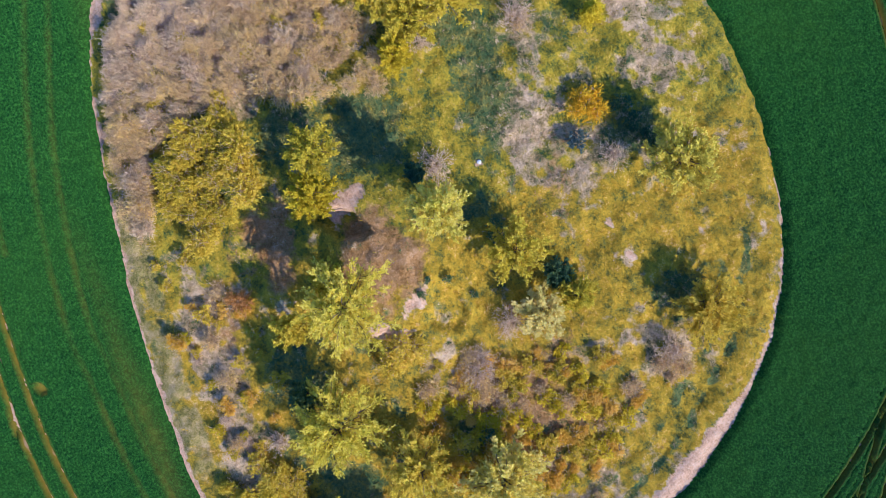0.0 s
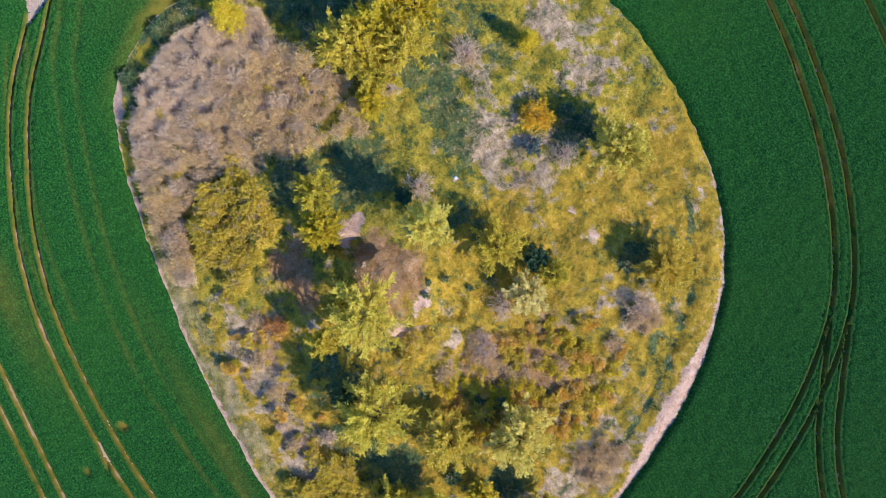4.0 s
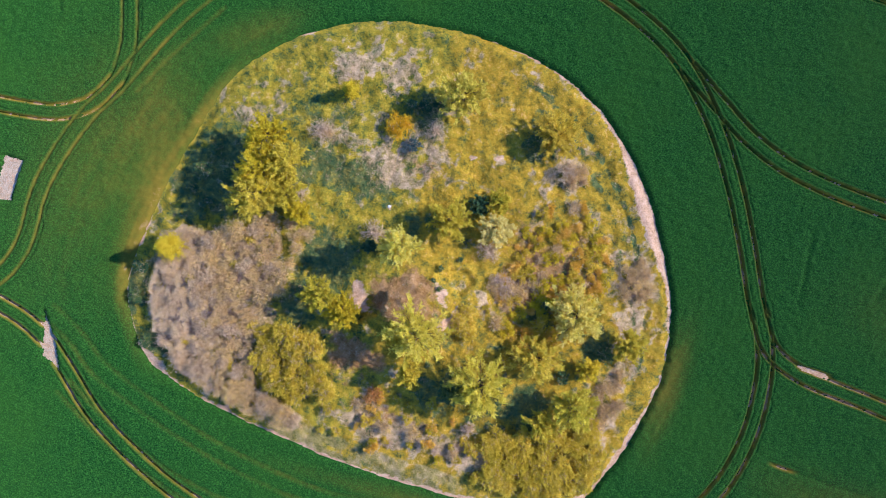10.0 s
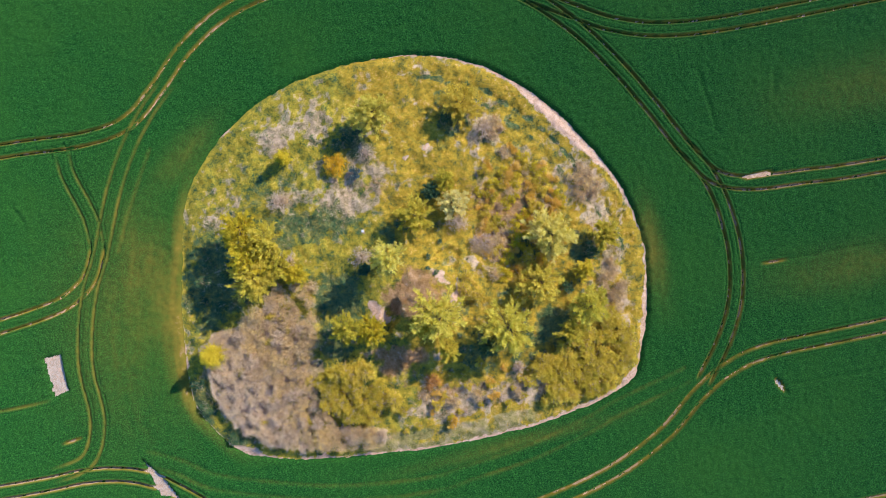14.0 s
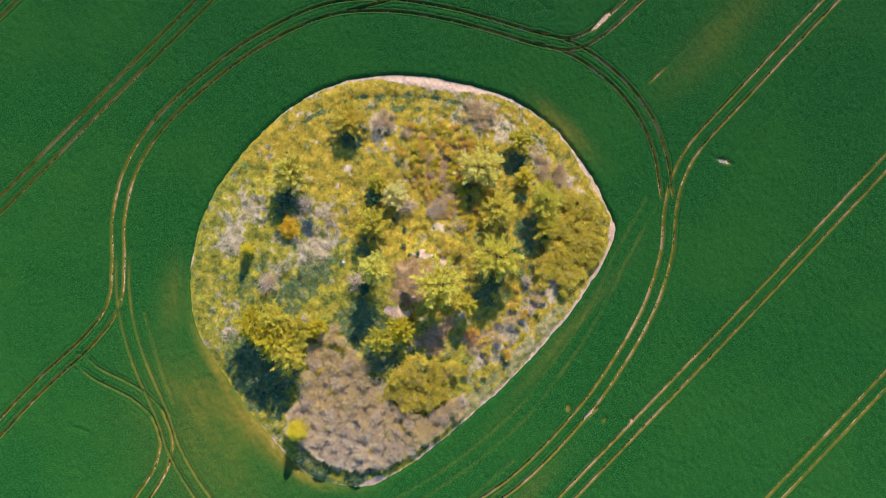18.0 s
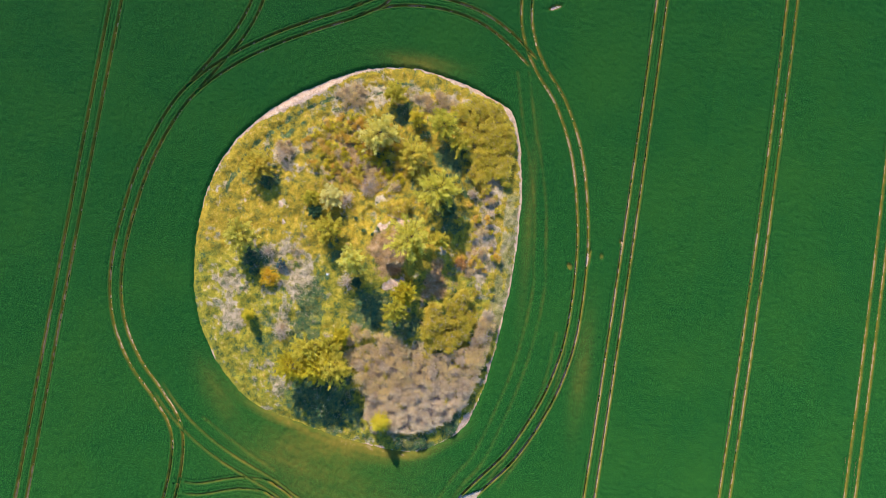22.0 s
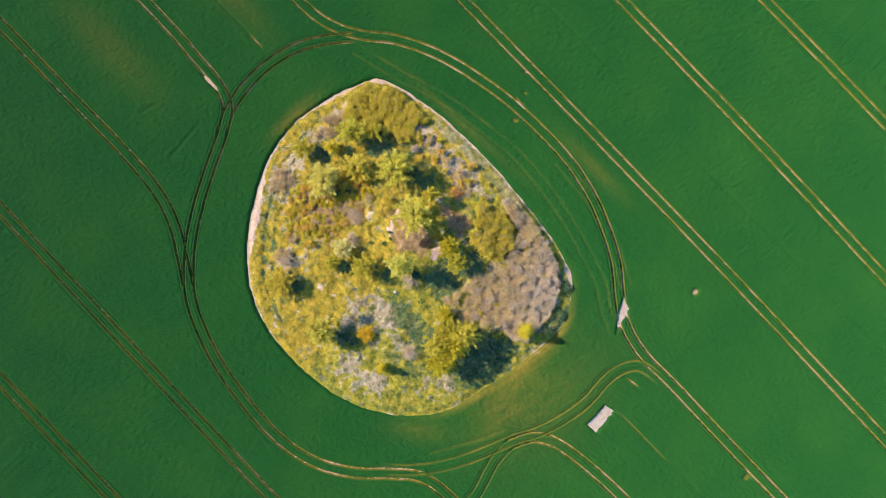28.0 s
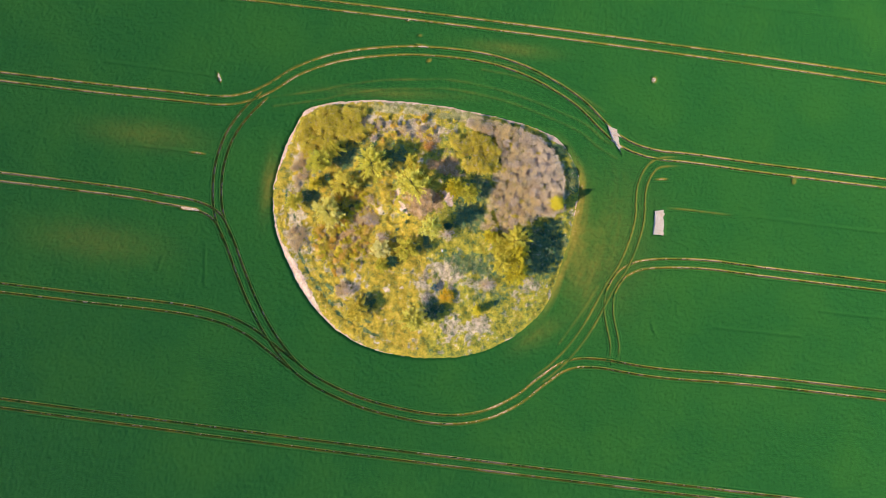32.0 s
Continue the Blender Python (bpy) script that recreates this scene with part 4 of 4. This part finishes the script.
BARE_BROWN = pts("-35.6,0.2 -37.4,5 -35.6,8.8 -32.8,7.6 -33.4,2") , pts("-30,-12.6 -33.6,-14.6 -36.6,-11 -33.4,-8.4"), pts("-19.6,-21 -22.2,-26 -24,-23 -22,-20")
brown_spots = [p for k, poly in enumerate(BARE_BROWN) for p in scatter(poly, 1.5, 150 + k, 0.45)] + [(-17.6, -4.4), (-18.6, -5.6), (-16.2, -5.0), (10.5, -17.2), (-12.4, 16.4), (-8.6, 16.8), (-4.6, 15.0), (-18.2, 17.2)]
plant([shrub(rng, rng.uniform(0.9, 1.2), 0.75, None, 34, buds=150, bud="bud_tan") for _ in range(2)], brown_spots, "low leafless brown shrub among dry grass", "shrub", "low brown shrubs", 69, 0.65, 1.15)
SLOPE = pts("-22,13 -14,11.5 -4,12.4 -1,16 1,19.6 -6,20.6 -14,19.8 -20,18")
slope = scatter(SLOPE, 2.3, 45, 0.45)
plant([shrub(rng, 0.9, 1.0, "olive", 14, 110)], slope[0::4] + slope[5::8], "small olive shrub on the slope above the field", "shrub", "slope shrubs", 61, 0.55, 1.15)
plant([shrub(rng, 1.1, 0.9, None, 34, twig=MAT_TWIG_PALE, buds=90)], slope[1::8], "pale bare shrub on the slope above the field", "shrub", "slope shrubs", 62, 0.6, 1.15)
plant([shrub(rng, 1.0, 1.0, "rust", 16, 120)], slope[2::4], "rust-coloured shrub on the slope above the field", "shrub", "slope shrubs", 63, 0.6, 1.1)
plant([shrub(rng, 0.8, 0.9, "gold", 14, 100)], [(-7.9, 19.2), (-12.6, 17.9), (-16.6, 18.6), (-14.4, 15.2), (-17.8, 16.4)], "small golden shrub on the slope above the field", "shrub", "slope shrubs", 64, 0.7, 1.1)
plant([shrub(rng, 1.4, 1.3, "russet", 22, 190)], [(-6.0, 13.4)], "orange-brown twiggy shrub beside a dark gully", "shrub", "", 68, 1, 1)
FOLD = pts("-14,-1.6 -15.4,3 -12.6,3.6 -11.8,-0.4")
plant([shrub(rng, 1.3, 1.3, "olive", 18, 170)], scatter(FOLD, 1.9, 46) + [(-22.6, 12.6), (-19.6, 10.6), (-20.6, 3.4), (-26, -0.6), (-23.4, -1.8)], "olive shrub between the taller trees", "shrub", "undergrowth", 65, 0.8, 1.2)
# Many stand in tree shadows, where their dark green deepens the shade.
plant([shrub(rng, 1.2, 1.2, "green", 16, 150)], [(-21.4, 8.8), (-23.2, -4.6), (-28.2, 3.2), (-32.6, -1.2), (27.6, 10.8), (28.2, 7.2), (24.6, 16.2), (20.4, -8.4), (22.6, -3.6), (-15.6, -24.8), (-14.6, -24.0), (-2.0, -25.4), (-0.4, -24.6), (1.2, -23.8), (24.4, -7.4), (23.6, -10.6), (25.2, -4.6), (-6.4, -10.2)], "dark green low shrub, in places put in to colour tree shade", "shrub", "green undergrowth", 66, 0.7, 1.15)
# Dark bushes draw the digging's rim: weeds, and the shade of its ledge.
plant([shrub(rng, 0.8, 0.7, "green", 10, 70)], [(-9.7, -2.8), (-8.7, -3.5), (-9.1, -5.1), (-11.0, -6.9)], "small dark green bush for the weeds and ledge shade on a digging's rim", "shrub", "rim bushes", 67, 0.4, 0.8)


# ---------------------------------------------------------------- grass and straw
def island_points(n, seed, margin):
    r = np.random.RandomState(seed)
    x, y = r.uniform(-41.5, 30.5, n), r.uniform(-36.5, 24, n)
    d = island_depth(x, y)
    k = d > margin
    return x[k], y[k], d[k]


def blades(x, y, z, rng_, per, length, width, lean):
    n = len(x)
    p = np.repeat(np.stack([x, y, z], -1), per, 0) + np.concatenate([rng_.normal(size=(n * per, 2)) * 0.09, np.zeros((n * per, 1))], 1)
    a = np.repeat(rng_.uniform(0, 6.28, n), per) + rng_.normal(size=n * per) * 1.1
    L = np.repeat(length * rng_.uniform(0.6, 1.4, n), per) * rng_.uniform(0.7, 1.2, n * per)
    out = np.stack([np.cos(a) * lean, np.sin(a) * lean, np.full(n * per, 0.75)], -1)
    side = np.stack([-np.sin(a), np.cos(a), 0 * a], -1) * width * rng_.uniform(0.6, 1.3, n * per)[:, None]
    p[:, 2] -= 0.03
    v = np.stack([p - side, p + side, p + out * L[:, None]], 1).reshape(-1, 3)
    return v, np.arange(len(v)).reshape(-1, 3)


def grass(name, chooser, n, seed, per, length, width, lean, mat, label):
    x, y, d = island_points(n, seed, 0.5)
    m = cover_masks(x[None], y[None], d[None])
    m = [c[0] for c in m]
    r = np.random.RandomState(seed + 1)
    turf = edge_turf(x, y, d)
    share = turf if name == "fresh_grass" else chooser(*m) * (1 - turf)
    if name in ("olive_grass", "golden_grass"):
        share = share * (golden(x, y) if name == "golden_grass" else 1 - golden(x, y))
    k = (r.rand(len(x)) < share) & (m[2] < 0.4)
    x, y, d = x[k], y[k], d[k]
    v, q = blades(x, y, height(x, y, d), r, per, length, width, lean)
    tagged(new(name, mesh_from(name, v, q, mat)), label, "grass", kind="stuff")


grass("olive_grass", lambda a, b_, c, e: np.clip(1.0 - a * 0.9 - b_ * 0.9 - e * 1.2, 0.02, 1), 70000, 71, 4, 0.28, 0.03, 0.8, GRASS_MAT["olive"], "yellow-olive rough grass covering the mound")
grass("golden_grass", lambda a, b_, c, e: np.clip(1.0 - a * 0.9 - b_ * 0.9 - e * 1.2, 0.02, 1), 70000, 81, 4, 0.28, 0.03, 0.8, GRASS_MAT["gold"], "golden-yellow rough grass covering the drier half of the mound")
grass("dry_grass", lambda a, b_, c, e: np.clip((a - 0.3) * 1.6, 0.0, 1), 70000, 73, 7, 0.27, 0.018, 0.9, GRASS_MAT["dry"], "pale grey dead grass in matted tussocks")
# Green blades also fill the patches painted for tree shade.
grass("lush_grass", lambda a, b_, c, e: np.clip((b_ - 0.2) * 1.8, 0.0, 1), 52000, 75, 4, 0.32, 0.04, 0.7, GRASS_MAT["lush_shade"], "fresh green grass in damp patches")
grass("brown_grass", lambda a, b_, c, e: np.clip((e - 0.25) * 1.5, 0.0, 1) * (1 - 0.8 * b_), 52000, 77, 4, 0.25, 0.03, 0.9, GRASS_MAT["brown"], "short brown withered grass on the knoll")

grass("fresh_grass", None, 60000, 79, 4, 0.22, 0.022, 0.8, GRASS_MAT["fresh"], "pale tan-green turf along the field's edge")

# Brushwood fills the gaps between the thicket's shrubs.
def in_poly_many(x, y, poly):
    c = np.zeros(x.shape, bool)
    for (ax, ay), (bx, by) in zip(poly, poly[1:] + poly[:1]):
        if ay != by:
            c ^= ((ay > y) != (by > y)) & (x < (bx - ax) * (y - ay) / (by - ay) + ax)
    return c


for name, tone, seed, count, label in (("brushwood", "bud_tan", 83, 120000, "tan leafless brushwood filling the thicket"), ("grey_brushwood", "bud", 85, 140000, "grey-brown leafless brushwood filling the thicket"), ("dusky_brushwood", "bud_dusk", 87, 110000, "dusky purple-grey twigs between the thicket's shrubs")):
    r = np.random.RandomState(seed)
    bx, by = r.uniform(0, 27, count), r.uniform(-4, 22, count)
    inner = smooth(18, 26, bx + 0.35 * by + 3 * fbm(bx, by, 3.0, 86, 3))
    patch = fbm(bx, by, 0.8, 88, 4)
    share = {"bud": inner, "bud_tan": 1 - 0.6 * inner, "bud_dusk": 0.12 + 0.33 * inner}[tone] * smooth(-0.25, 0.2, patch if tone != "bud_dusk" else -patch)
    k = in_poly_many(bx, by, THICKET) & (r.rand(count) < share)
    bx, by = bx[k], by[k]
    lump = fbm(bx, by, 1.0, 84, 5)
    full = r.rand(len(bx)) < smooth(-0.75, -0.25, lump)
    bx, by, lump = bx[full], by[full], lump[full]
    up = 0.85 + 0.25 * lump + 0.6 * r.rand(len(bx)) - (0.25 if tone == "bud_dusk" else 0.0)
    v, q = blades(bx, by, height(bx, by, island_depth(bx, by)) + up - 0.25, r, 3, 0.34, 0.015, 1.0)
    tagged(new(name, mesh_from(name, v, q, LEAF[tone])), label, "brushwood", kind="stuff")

# Straw lies on the bare strip and in the gaps of the crop.
r = np.random.RandomState(91)
sx, sy, sd = island_points(60000, 92, 0.05)
sw = strip_width(sx, sy)
k = (sd < sw) & (r.rand(len(sx)) < 0.5)
bx, by = sx[k], sy[k]
gap_x, gap_y = [], []
for cx, cy, rx, ry, turn, n in ((49.1, 2.0, 1.5, 3.2, 4, 900), (36.7, 21.2, 1.2, 3.2, 28, 480), (44.4, 35.3, 0.8, 1.0, 0, 50), (-57.0, 23.6, 0.7, 2.2, 28, 260)):
    u, w_ = r.uniform(-1, 1, n) * rx, r.uniform(-1, 1, n) * ry
    c, s = math.cos(radians(turn)), math.sin(radians(turn))
    gap_x.append(cx + u * c - w_ * s)
    gap_y.append(cy + u * s + w_ * c)
bx, by = np.concatenate([bx, *gap_x]), np.concatenate([by, *gap_y])
bd = island_depth(bx, by)
a = r.uniform(0, 6.28, len(bx))
L = r.uniform(0.06, 0.24, len(bx)) * np.where(bd < 0, 1.5, 1.0)
e = np.stack([np.cos(a) * L, np.sin(a) * L, 0 * a], -1)
wv = np.stack([-np.sin(a), np.cos(a), 0 * a], -1) * np.where(bd < 0, 0.03, 0.014)[:, None]
p = np.stack([bx, by, height(bx, by, bd) + 0.03 + 0.04 * r.rand(len(bx))], -1)
v = np.stack([p - e - wv, p + e - wv, p + e + wv, p - e + wv], 1).reshape(-1, 3)
tagged(new("straw", mesh_from("straw", v, np.arange(len(v)).reshape(-1, 4), MAT_TWIG_PALE)), "pale broken straw strewn over bare soil", "straw", kind="stuff")


# A white stone in a worn ring, alone in the grass.
def stone(x, y, r0, label, mat, seed):
    bm = bmesh.new()
    bmesh.ops.create_icosphere(bm, subdivisions=2, radius=r0)
    rs = np.random.RandomState(seed)
    off = rs.rand(3) * 10
    for w_ in bm.verts:
        w_.co *= 1 + 0.25 * noise.noise(w_.co * 3 + Vector(off))
        w_.co.z *= 0.6
    me_ = bpy.data.meshes.new("stone")
    bm.to_mesh(me_)
    bm.free()
    me_.materials.append(mat)
    ob = new("stone", me_)
    ob.location = (x, y, ground_height(x, y) + r0 * 0.3)
    tagged(ob, label, "stone")


MAT_STONE, nt, b = material("pale_stone", 0.8)
nt.links.new(ramp(nt, tex_noise(nt, 9.0), [(0.3, (0.55, 0.53, 0.50)), (0.7, (0.82, 0.80, 0.78))]), b.inputs["Base Color"])
stone(-0.1, -10.6, 0.2, "white stone lying alone in the grass", MAT_STONE, 1)
